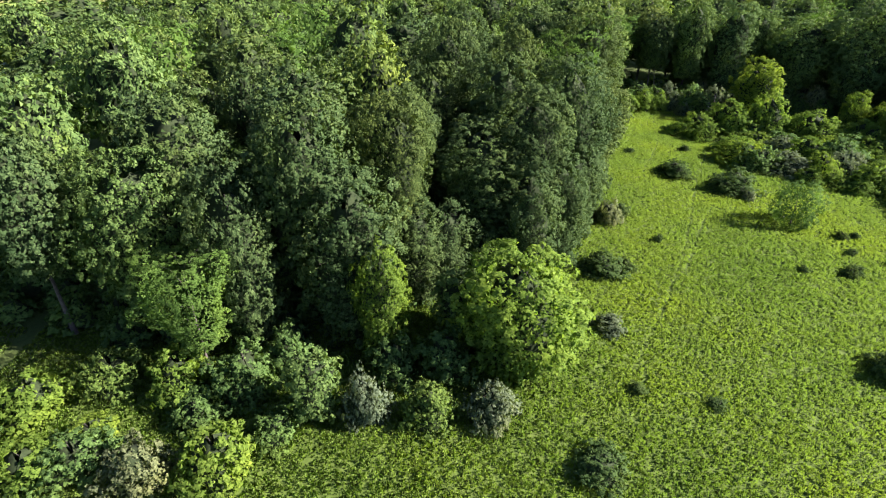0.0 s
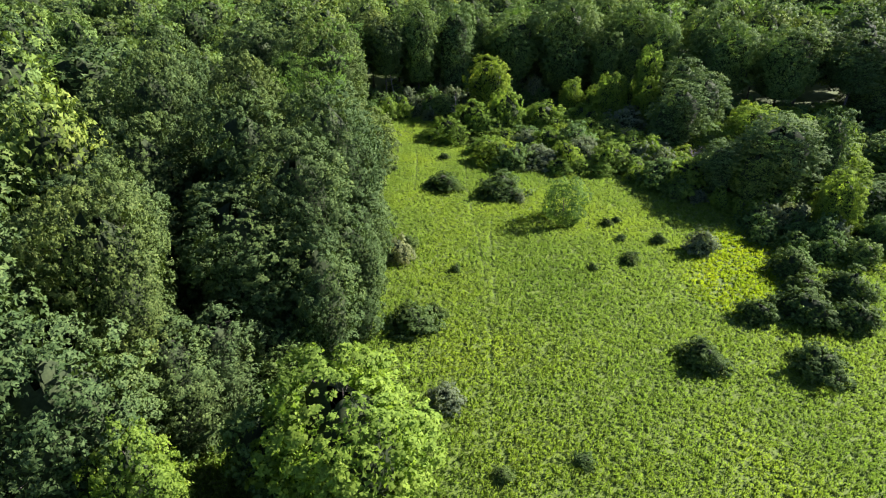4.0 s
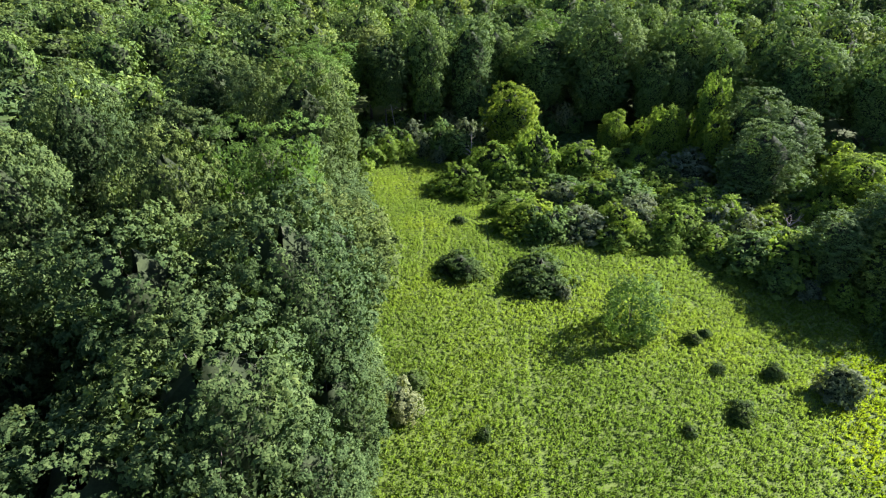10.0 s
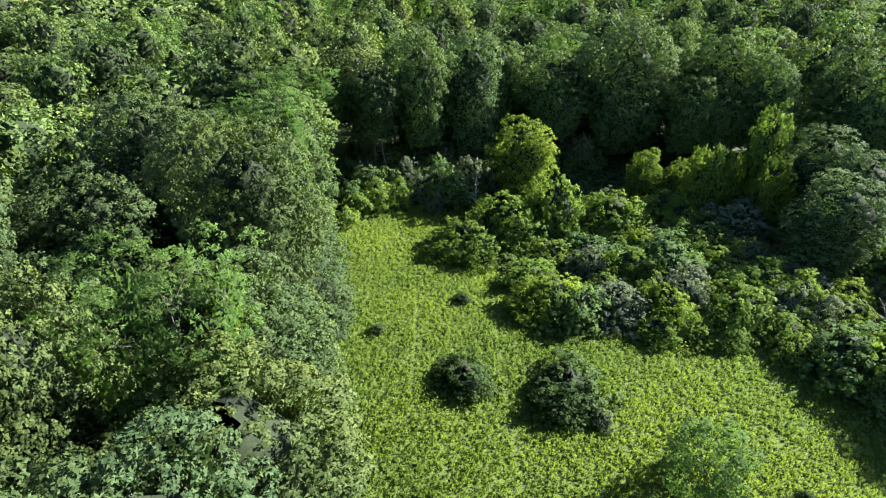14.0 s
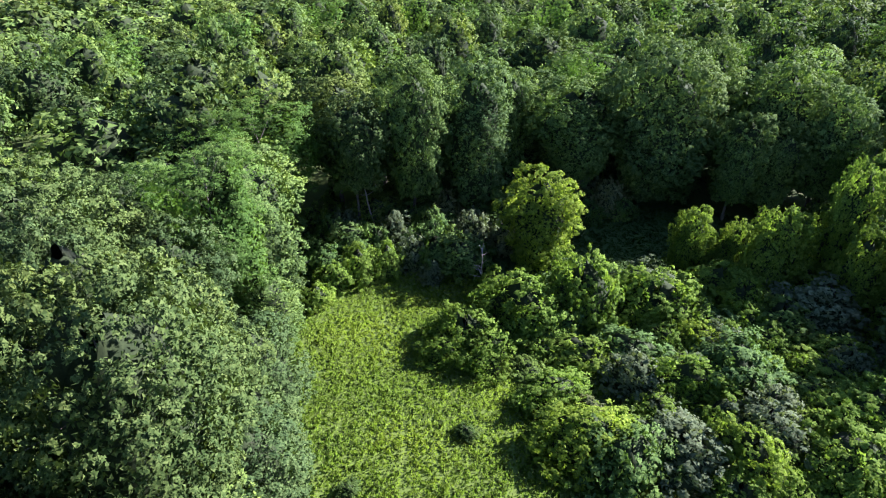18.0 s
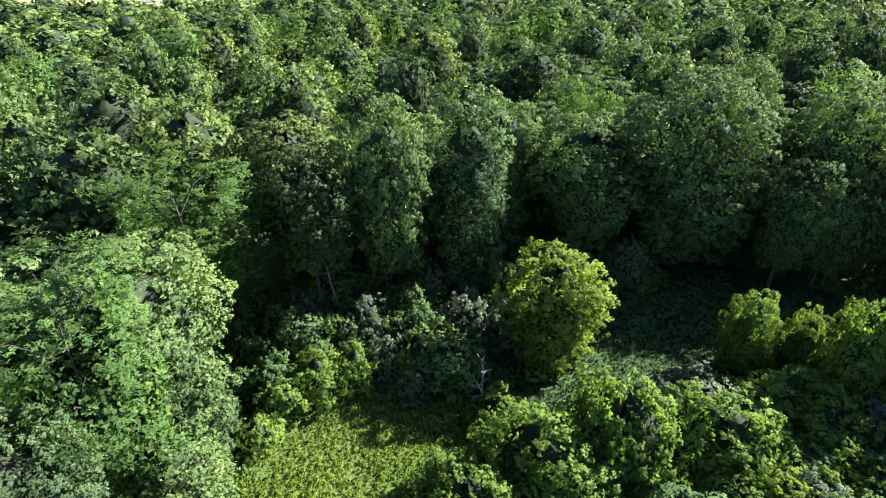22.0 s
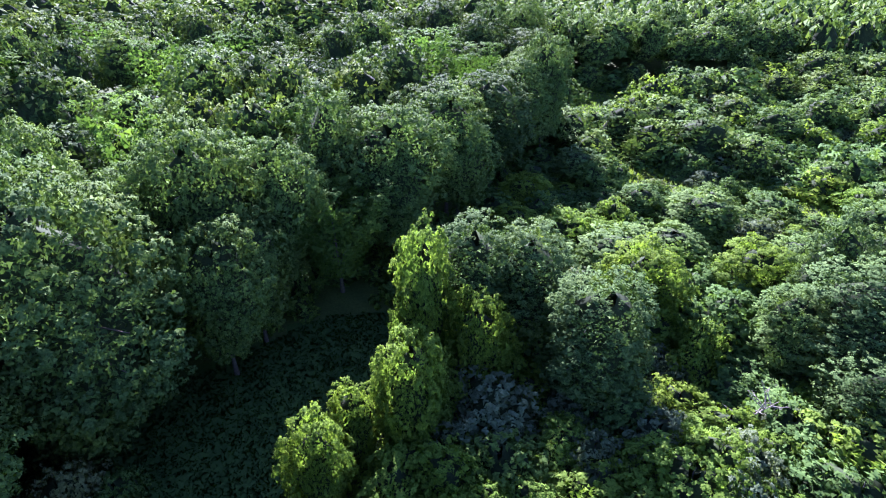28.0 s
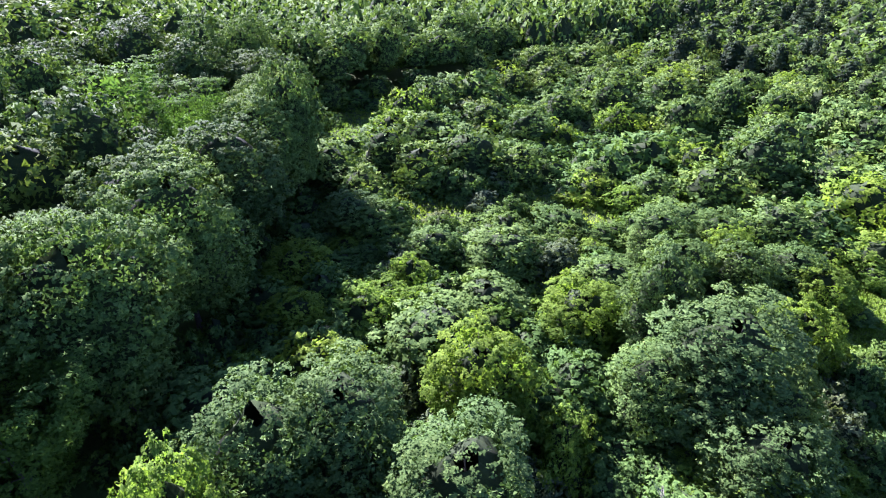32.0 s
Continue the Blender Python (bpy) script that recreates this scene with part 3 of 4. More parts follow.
row("shrub", [(-1.2, 35.0, 3.8, 2.3), (-18.6, 38.4, 5.4, 3.3), (-31.5, 39.0, 4.6, 2.8), (-30.0, 29.8, 3.4, 3.0), (-15.0, 41.0, 5.0, 2.6), (-22.0, 34.5, 3.0, 2.2), (0.0, 41.0, 5.0, 3.0), (-5.0, 40.5, 4.5, 2.6), (-14.5, 33.0, 2.6, 2.0), (-40, 31, 3.2, 2.4)], "leafy green shrub in the thicket", "shrubs at the wood's corner")
row("sapling", [(-11.3, 35.5, 7.0, 2.3), (1.5, 47.0, 8.0, 2.6)], "slender green sapling at the edge of the thicket", "", "sapling")

# loose shrubs in the meadow
row("silver", [(18.2, 47.6, 1.9, 1.6), (24.6, 73.6, 3.4, 2.1), (62.5, 56.0, 3.4, 2.0), (49.6, 81.0, 1.6, 1.0)], LBL_SILVER, "loose meadow shrubs")
row("darkshrub", [(20.5, 59.3, 2.4, 2.7), (23.6, 60.0, 1.6, 1.2), (27.0, 75.5, 2.0, 1.5), (41.2, 91.2, 2.6, 2.9), (49.2, 85.2, 3.2, 3.7), (46.6, 84.0, 2.4, 2.0),
              (44.4, 40.2, 2.4, 2.2), (53.8, 34.0, 2.8, 2.6), (12.8, 29.4, 2.0, 2.2), (55.9, 42.6, 2.4, 2.0), (61.2, 40.2, 3.2, 3.2), (64.4, 36.8, 3.0, 2.6),
              (68.3, 46.6, 3.2, 2.4), (65.5, 43.0, 2.6, 2.2), (70.0, 40.5, 3.4, 2.6)], LBL_SHRUB, "loose meadow shrubs")
row("darkshrub", [(18.5, 38.2, 0.9, 0.9), (25.3, 36.3, 0.8, 0.9), (51.5, 58.2, 1.3, 0.9), (46.2, 59.2, 0.9, 0.7), (30.2, 67.2, 1.1, 0.7), (52.6, 58.8, 1.2, 1.0),
              (56.4, 67.8, 1.2, 0.9), (59.3, 60.4, 1.4, 1.0), (58.2, 67.9, 1.0, 0.7), (55.0, 63.5, 0.9, 0.8), (36.5, 102.5, 1.0, 1.0), (57.5, 98.5, 1.2, 1.2), (47.5, 103.0, 1.2, 1.0)],
    "small dark weedy clump standing above the meadow grass", "meadow clumps", "weed clump")
plant("feather", 51.8, 72.5, 6.4, 3.2, "loose feathery young tree alone in the meadow", category="sapling", form=0)

# mound of vines and shrubs at the far end of the meadow
plant("vine", 66.6, 111.8, 9.2, 4.4, "tall hump of shrubs overgrown with bright vines", category="vine mound", form=0)
plant("vine", 60.2, 113.2, 7.0, 4.8, "low hump of shrubs overgrown with bright vines", category="vine mound", form=1)
plant("vine", 53.6, 114.0, 4.4, 3.8, "low dark hump of vines reaching into the meadow", category="vine mound", form=0)
plant("vine", 74.2, 108.0, 6.6, 5.0, "hump of shrubs overgrown with green vines", category="vine mound", form=1)
plant("limeshrub", 60.8, 119.5, 3.8, 2.4, "yellow-green shrub in front of the dark wood", category="shrub")

# trees round the shaded clearing
plant("limetop", 70.3, 124.0, 13.2, 4.4, "round young tree with glowing yellow-green top", form=0)
plant("lime", 86.0, 113.5, 8.8, 2.5, "small leaning tree with bright yellow-green top at the clearing", form=2)
plant("lime", 90.6, 105.6, 11.0, 3.3, "leafy tree with bright yellow-green top", form=0)
plant("lime", 90.2, 110.4, 7.4, 2.2, "small leafy tree with bright yellow-green top", form=1)
plant("limetop", 98.3, 103.0, 17.0, 2.7, "tall slender tree hung with bright green vines", form=1)
plant("ash", 101.5, 91.2, 13.2, 5.0, "grey-green tree with fine leaves above the scrub", form=2)
plant("ash", 102.0, 97.0, 14.8, 4.8, "grey-green tree with fine leaves in the thicket", form=0)
plant("lime", 94.6, 98.6, 11.0, 2.8, "leafy yellow-green tree in the thicket", form=1)
plant("ash", 92.0, 88.0, 12.8, 5.0, "broad grey-green tree with fine leaves", form=1)
plant("lime", 100.5, 78.0, 9.6, 4.6, "bright yellow-green tree among the shrubs", form=2)
plant("ash", 86.8, 63.5, 13.4, 6.2, "broad grey-green tree at the meadow's side", form=2)
plant("pale", 94.5, 60.5, 14.5, 3.0, "tall pale tree with silvery leaves", form=0)
plant("lime", 84.5, 51.5, 9.0, 3.4, "bright yellow-green tree at the meadow's side", form=0)
plant("ash", 80.5, 68.5, 9.0, 4.0, "grey-green tree with fine leaves", form=0)
for x, y, h, r in ((99.0, 47.0, 8.5, 3.6), (94.0, 42.5, 8.0, 3.4), (104.5, 43.0, 9.0, 3.8), (90.5, 36.5, 7.0, 3.2), (100.0, 36.0, 8.0, 3.4), (82.0, 63.0, 9.5, 3.6), (90.0, 68.5, 10.0, 3.6)):
    plant("edgemaple", x, y, h, r, "leafy young maple above the scrub", "young trees of the scrub field")
plant("lime", 96.5, 40.0, 8.2, 3.4, "yellow-green tree above the scrub", form=1)
row("shrub", [(74.0, 50.0, 3.0, 2.2), (76.4, 47.0, 3.2, 2.4), (73.0, 54.2, 2.6, 2.0), (75.6, 57.0, 3.4, 2.4), (70.8, 48.0, 2.6, 2.0), (79.0, 44.0, 3.2, 2.4)], "dark leafy shrub at the meadow's shaded side", "shrubs at the meadow's side")
plant("greatash", 99.0, 133.0, 24.0, 9.6, "great silvery ash tree at the edge of the dark wood", form=0)
plant("maple", 87.0, 139.0, 19.5, 7.2, "broad maple with yellowish crown beside the great ash", form=3)
plant("maple", 61.0, 142.5, 23.5, 5.4, "tall maple with a sunlit crown at the meadow's head", form=2)
plant("ash", 70.5, 141.5, 22.5, 5.4, "tall leafy ash with a sunlit crown at the meadow's head", form=1)
plant("maple", 78.5, 145.5, 21.0, 5.0, "tall maple with dense crown at the meadow's head", form=1)
plant("oak", 52.5, 143.0, 20.0, 4.8, "tall dark oak at the meadow's head", form=1)
plant("maple", 102.5, 121.0, 16.6, 4.2, "round-headed tree with yellow-green crown against dark wood", form=0)
row("limeshrub", [(44.5, 130.5, 3.6, 2.4), (48.2, 131.5, 4.6, 2.8), (51.8, 131.0, 4.4, 2.4), (41.5, 128.0, 3.0, 2.0)], "bright leafy shrub at the head of the meadow", "shrubs at the meadow's head")
row("silver", [(72.5, 92.0, 4.2, 2.6), (77.5, 83.5, 4.4, 2.8), (80.2, 80.5, 4.0, 2.4), (70.5, 99.0, 3.4, 2.2), (84.0, 92.0, 4.0, 2.4), (63.0, 94.5, 3.0, 2.2), (76.5, 100.5, 3.6, 2.4)], "silvery grey-green olive shrub in the thicket", "olive shrubs in the thicket")

plant("maple", 114.5, 116.0, 20.0, 5.4, "tall maple with dense crown at the clearing's side", form=1)
# the next two maples are added to keep sun streaks off the clearing
plant("maple", 107.0, 118.3, 15.0, 3.8, "maple added behind the round-headed tree to block sun", form=2)
plant("maple", 119.0, 122.5, 20.0, 5.4, "tall maple added behind the clearing to block sun", form=0)
plant("maple", 130.0, 92.5, 20.0, 6.8, "tall broad maple at the edge of the dark wood", form=3)
plant("maple", 121.5, 101.5, 20.5, 6.8, "tall broad maple above the scrub", form=1)
plant("oak", 140.0, 82.5, 19.5, 6.6, "broad oak at the wood's shaded edge", form=0)
plant("maple", 151.0, 74.5, 19.0, 6.6, "broad maple at the wood's shaded edge", form=2)
DARK_HEAD = [(40, 133), (45, 133), (52, 132), (55, 126.5), (61, 124), (65, 127), (72, 130.5), (82, 131), (90, 128), (90, 137), (76, 145), (62, 148), (46, 141)]
_r = random.Random(9)
for x, y in scatter(DARK_HEAD, 2.7, 31, [(a, b, r * 0.6) for a, b, r in PLANTED]):
    h = _r.uniform(2.6, 6.0)
    plant(_r.choice(["shrub", "shrub", "silver", "sapling"]), x, y, h, 0.35 * h + _r.uniform(0.5, 1.0), "dark undergrowth shrub in the wood's shade", "undergrowth at the meadow's head", "shrub")

# thicket between meadow and wood
_r = random.Random(4)
for x, y in scatter(THICKET, 3.3, 11, PLANTED):
    k = _r.choice(["shrub", "shrub", "vine", "vine", "vine", "vine", "limeshrub", "silver"])
    h = _r.choice([_r.uniform(1.6, 3.2), _r.uniform(2.6, 4.6), _r.uniform(3.6, 6.0)])
    if x < 60:
        h *= 0.75
    plant(k, x, y, h, h * _r.uniform(0.4, 0.55) + _r.uniform(1.0, 2.1), {"shrub": "dense dark green shrub in the thicket", "vine": "low hump of tangled green vines", "limeshrub": "yellow-green shrub in the thicket",
                                          "silver": "silvery grey-green olive shrub in the thicket"}[k], "thicket beside the meadow", "shrub", wide=_r.uniform(0.7, 1.3))

# shrubs along the meadow's shaded side
SIDE = [(73, 75), (80, 67), (83, 57), (87, 46), (81, 43), (78, 50), (77, 60), (73, 70)]
_r = random.Random(17)
for x, y in scatter(SIDE, 2.9, 19, PLANTED):
    h = _r.uniform(1.8, 4.6)
    plant(_r.choice(["shrub", "shrub", "vine", "silver", "limeshrub"]), x, y, h, 0.4 * h + _r.uniform(0.5, 1.1), "leafy shrub at the meadow's shaded side", "shrubs at the meadow's side", "shrub")

# scrub field: young trees first, then shrubs of all sizes, with grassy gaps
SCRUB_GAPS = [(186, 37, 11), (176, 45, 7), (117, 37.8, 5), (138, 52, 3.5), (128, 72, 3.0), (150, 30, 4), (112, 58, 3.0), (165, 50, 4)]
_r = random.Random(18)
_low = {"lowmaple": [], "lowash": [], "lowlime": []}
for x, y in scatter(SCRUB, 9.0, 22, PLANTED + SCRUB_GAPS):
    if _r.random() < 0.3:
        continue
    h = _r.uniform(4.5, 7.5) + (_r.uniform(0, 3.5) if x > 140 or y < 20 else 0)
    r = h * _r.uniform(0.4, 0.56) + 1.2
    k = _r.choice(["lowmaple", "lowmaple", "lowmaple", "lowash", "lowlime"])
    if math.hypot(x - 95, y - 75) < 45:
        plant({"lowmaple": "sapling", "lowash": "pale", "lowlime": "lime"}[k], x, y, h, r, "young tree standing above the scrub", "young trees of the scrub field")
    else:
        _low[k].append((x, y, h, r))
        PLANTED.append((x, y, r * 0.8))
for k, what in (("lowmaple", "green"), ("lowash", "silvery"), ("lowlime", "yellow_green")):
    massed("far_young_trees_" + what, k, _low[k], "far young " + what.replace("_", " ") + " trees in the scrub field", "trees")
_r = random.Random(8)
_far = {"farshrub": [], "farsilver": [], "farlime": []}
for x, y in scatter(SCRUB, 3.6, 12, PLANTED + SCRUB_GAPS):
    k = _r.choice(["shrub"] * 5 + ["limeshrub", "silver", "vine", "vine"])
    h = _r.choice([_r.uniform(1.2, 2.6), _r.uniform(2.2, 4.2), _r.uniform(3.2, 5.2)])
    h *= 0.72 + 1.1 * max(0.0, noise.noise((x / 13.0, y / 13.0, 7.0)) + 0.2)
    r = h * _r.uniform(0.45, 0.7) + _r.uniform(0.7, 1.6)
    if math.hypot(x - 95, y - 75) < 52:
        plant(k, x, y, h, r, {"shrub": "rounded dark green shrub in the scrub field", "vine": "hump of green vines in the scrub field", "limeshrub": "yellow-green shrub in the scrub field",
                              "silver": "silvery shrub in the scrub field"}[k], "scrub field", "shrub", wide=_r.uniform(0.7, 1.35))
    else:
        _far[{"silver": "farsilver", "limeshrub": "farlime"}.get(k, "farshrub")].append((x, y, h * 1.05, r * 1.1))
massed("far_green_scrub", "farshrub", _far["farshrub"], "far rounded green shrubs in the scrub field", "scrub")
massed("far_bright_scrub", "farlime", _far["farlime"], "far yellow-green shrubs in the scrub field", "scrub")
massed("far_silver_scrub", "farsilver", _far["farsilver"], "far silvery shrubs in the scrub field", "scrub")

# the wood: a full row along its edge, then the inside
_r = random.Random(21)
_far = {k: [] for k in ("faroak", "farmaple", "farash", "farlocust", "dimmaple", "dimoak")}
_edge = WOOD_EDGE[1:]
WOOD_LABELS = {"oak": "tall oak with dense dark green leaves in the wood", "maple": "tall maple with dense green crown in the wood",
               "ash": "tall ash with grey-green crown in the wood", "locust": "tall locust with feathery yellow-green crown in the wood"}


def wood_tree(x, y, d):
    west = x < 45 and y < 128
    if west:
        k = _r.choice(["oak"] * 8 + ["maple", "locust"])
        h = _r.uniform(19.0, 26.5)
    else:
        k = _r.choice(["maple"] * 4 + ["oak"] * 2 + ["ash", "locust"])
        h = _r.uniform(15.5, 23.0) - (2.0 if 98 < x < 110 and 118 < y < 150 else 0)
    if k == "locust":
        h -= 1.5
    hi = k in ("ash", "locust") or d < 15
    if west and x > -14 and d < 26 and k in ("oak", "maple"):
        hi, near_kind = True, {"oak": "edgeoak", "maple": "maple"}[k]
    else:
        near_kind = k
    plant(near_kind if hi else "mid" + k, x, y, h, _r.uniform(4.2, 6.2) + (0 if west else 0.5), WOOD_LABELS[k], k + "s of the wood")


for (x1, y1), (x2, y2) in zip(_edge, _edge[1:]):
    span = math.hypot(x2 - x1, y2 - y1)
    n = max(1, round(span / (7.6 if x1 < 40 else 9.2)))
    for i in range(n):
        k = (i + _r.uniform(0.2, 0.8)) / n
        s = _r.uniform(-0.4, 4.2) / span
        x, y = x1 + (x2 - x1) * k - (y2 - y1) * s, y1 + (y2 - y1) * k + (x2 - x1) * s
        if all((x - a) ** 2 + (y - b) ** 2 > 4.6 ** 2 for a, b, _ in PLANTED):
            wood_tree(x, y, 0)
_skirt = [(-7, 50.5), (3, 56.5), (12.5, 58.2), (18.6, 68.5), (21.8, 80), (25, 91), (29.5, 101), (32.5, 111), (34.5, 121), (37.5, 131)]
for (x1, y1), (x2, y2) in zip(_skirt, _skirt[1:]):
    span = math.hypot(x2 - x1, y2 - y1)
    n = max(1, round(span / 4.6))
    for i in range(n):
        k = (i + _r.uniform(0.1, 0.9)) / n
        x, y = x1 + (x2 - x1) * k + _r.uniform(-1.2, 0.2), y1 + (y2 - y1) * k + _r.uniform(-0.5, 0.8)
        if _r.random() < (0.25 if x1 < 10 else 0.2):
            continue
        if _r.random() < 0.35:
            plant("edgemaple", x, y, _r.uniform(7, 13), _r.uniform(2.6, 3.6), "young leafy maple at the wood's edge", "young trees at the wood's edge")
        else:
            plant("skirtoak", x, y, _r.uniform(10, 16), _r.uniform(3.0, 4.0), "leafy oak branching low at the wood's sunny edge", "oaks of the wood")
for x, y in scatter(WOOD, 9.2, 13, [(a, b, 7.0) for a, b, _ in PLANTED]):
    d = line_distance(_edge, x, y)
    west = x < 45 and y < 128
    if (west and x > -50 and y < 118 and d < 48) or d < 14:
        wood_tree(x, y, d)
    elif math.hypot(x - 60, y - 80) > 350:
        continue
    elif math.hypot(x - 60, y - 80) > 185:
        _far[_r.choice(["dimmaple", "dimoak"])].append((x, y, _r.uniform(15.0, 22.5), _r.uniform(5.8, 8.0)))
    else:
        k = _r.choice(["farmaple"] * 4 + ["faroak"] * 3 + ["farash", "farlocust", "farlocust"])
        _far[k].append((x, y, _r.uniform(12.5, 22.0) + (3 if west else 0), _r.uniform(4.2, 6.4)))
for k, what in (("faroak", "oak"), ("farmaple", "maple"), ("farash", "ash"), ("farlocust", "locust"), ("dimmaple", "distant_maple"), ("dimoak", "distant_oak")):
    massed("far_wood_of_" + what, k, _far[k], "far " + what.replace("_", " ") + " crowns of the wide wood", "woodland")

# eastern woods and pines
_far = {k: [] for k in ("farmaple", "lowmaple", "lowash", "lowlime", "pine", "dimlow")}
for x, y in scatter(EAST_WOOD, 6.8, 14):
    if math.hypot(x - 75, y - 104) > 500:
        continue
    patch = noise.noise((x / 22.0, y / 22.0, 4.0))
    if inside(PINES, x, y) and _r.random() < 0.4:
        _far["pine"].append((x, y, _r.uniform(10, 15), _r.uniform(3.4, 5.0)))
    elif x > 198:
        _far["dimlow" if math.hypot(x - 75, y - 104) > 190 else "farmaple"].append((x, y, _r.uniform(12, 19), _r.uniform(4.6, 6.4)))
    elif patch < -0.36 or (math.hypot(x - 75, y - 104) > 240 and _r.random() < 0.4):
        continue
    else:
        h = _r.uniform(5.0, 9.5) + 4.0 * max(patch, 0) + (2.5 if inside(PINES, x, y) else 0)
        _far["dimlow" if math.hypot(x - 75, y - 104) > 200 else _r.choice(["lowmaple"] * 4 + ["lowash"] * 2 + ["lowlime"])].append((x, y, h, h * _r.uniform(0.34, 0.5) + 1.7))
for k, what in (("lowash", "ash"), ("farmaple", "maple"), ("lowmaple", "young_maple"), ("lowlime", "yellow_green"), ("pine", "pine"), ("dimlow", "distant_young_maple")):
    massed("low_east_wood_of_" + what, k, _far[k], "far low " + what.replace("_", " ") + " trees beyond the scrub field", "woodland")

# undergrowth along the wood's edge
_r = random.Random(5)
_low = []
for (x1, y1), (x2, y2) in zip(_edge, _edge[1:]):
    n = int(math.hypot(x2 - x1, y2 - y1) / 2.3)
    for i in range(n):
        k = (i + _r.random()) / n
        nx, ny = -(y2 - y1), x2 - x1
        s = _r.uniform(-1.0, 7.0) / math.hypot(nx, ny)
        _low.append((x1 + (x2 - x1) * k + nx * s, y1 + (y2 - y1) * k + ny * s, _r.uniform(1.8, 4.5), _r.uniform(1.3, 2.4)))
_low += [(x, y, _r.uniform(2.0, 5.0), _r.uniform(1.8, 3.0)) for x, y in scatter([(-60, 46), (-12, 50), (10, 62), (18, 80), (28, 112), (40, 142), (20, 150), (-10, 120), (-60, 90)], 4.2, 27)]
massed("undergrowth", "farshrub", _low, "dark green undergrowth along the wood's edge", "undergrowth")


# ---- meadow plants ----
def tufts(name, poly, per_metre, material, label, low, high, seed, bare=(), feather=(), leaves=9, size=0.17, holes=()):
    rng = np.random.default_rng(seed)
    xs, ys = [p[0] for p in poly], [p[1] for p in poly]
    n = int((max(xs) - min(xs)) * (max(ys) - min(ys)) * per_metre)
    p = np.stack([rng.uniform(min(xs), max(xs), n), rng.uniform(min(ys), max(ys), n)], 1)
    p = p[inside_many(poly, p)]
    keep = np.ones(len(p), bool)
    for line in bare:
        for (x1, y1), (x2, y2) in zip(line, line[1:]):
            dx, dy = x2 - x1, y2 - y1
            k = np.clip(((p[:, 0] - x1) * dx + (p[:, 1] - y1) * dy) / (dx * dx + dy * dy), 0, 1)
            keep &= np.hypot(p[:, 0] - x1 - k * dx, p[:, 1] - y1 - k * dy) > 0.06 + rng.uniform(0, 0.14, len(p))
    if feather:
        near = np.min([np.hypot(p[:, 0] - x, p[:, 1] - y) for x, y in feather], axis=0)
        keep &= rng.uniform(0, 1, len(p)) > (near - 3.0) / 4.0
    p = p[keep]
    if holes:
        near = np.min([np.hypot(p[:, 0] - x, p[:, 1] - y) for x, y in holes], axis=0)
        p = p[rng.uniform(0, 1, len(p)) < (near - 3.0) / 5.0]
    # upright leafy stems, a few to every plant
    m, each = len(p), leaves
    patch = np.array([0.85 + 0.3 * noise.noise((a / 3.1, b / 3.1, 2.0)) for a, b in p])
    tall = (rng.uniform(low, high, m) * patch).repeat(each) * rng.uniform(0.55, 1.1, m * each)
    turn = rng.uniform(0, 6.28, m * each)
    out = np.stack([np.cos(turn), np.sin(turn), 0 * turn], 1)
    side = np.stack([-np.sin(turn + rng.normal(0, 0.8, m * each)), np.cos(turn), 0 * turn], 1)
    foot = np.stack([p[:, 0].repeat(each), p[:, 1].repeat(each), np.array([ground_z(a, b) for a, b in p]).repeat(each)], 1) + out * (size * rng.uniform(0.1, 0.9, m * each))[:, None]
    # the outer leaves lie low and broad, the inner ones stand up
    lie = np.tile(np.arange(each) < each * 0.4, m)
    w = side * (size * np.where(lie, rng.uniform(0.34, 0.55, m * each), rng.uniform(0.24, 0.42, m * each)))[:, None]
    top = foot + out * (np.where(lie, size * rng.uniform(1.0, 2.2, m * each), tall * rng.uniform(0.05, 0.35, m * each)))[:, None] + UP * (tall * np.where(lie, rng.uniform(0.35, 0.8, m * each), 1.0))[:, None]
    shin = foot * 0.65 + top * 0.35
    v = np.stack([shin - w - UP * 0.06, shin + w + UP * 0.04, top], 1).reshape(-1, 3)
    n = np.repeat(unit(out * 0.22 + UP * 0.95 + rng.normal(0, 0.07, (m * each, 3))), 3, 0)
    return tagged(new(name, raw_mesh(name, v, np.arange(len(v)).reshape(-1, 3), material, normals=n)), label, "grass", kind="stuff")


YELLOW = [(67.5, 54.0), (65, 51.5), (62, 49.5), (58.5, 47.5)]
tufts("meadow_grass", MEADOW, 19.0, GRASS, "tall yellow-green meadow plants in full sun", 0.27, 0.46, 3, TRACKS, leaves=7, size=0.14, holes=YELLOW)
tufts("near_meadow_grass", NEAR_MEADOW, 5.0, GRASS, "yellow-green meadow plants under the start of the flight", 0.3, 0.5, 12, leaves=6, size=0.2)
tufts("yellow_grass_patch", [(48, 38), (78, 38), (78, 66), (48, 66)], 12.0, GOLD, "patch of bright yellow grass in the meadow", 0.27, 0.48, 8, feather=YELLOW, leaves=9, size=0.155)
# grass of the clearing in the shade-darkened green
tufts("woodland_sedge", CLEARING, 11.0, SHADE_GRASS, "clearing grass coloured dark green for its shade", 0.16, 0.32, 5, leaves=6, size=0.15)
tufts("scrub_grass", SCRUB, 3.0, GRASS, "rough green grass between the scrub", 0.4, 0.9, 6, leaves=7, size=0.26)


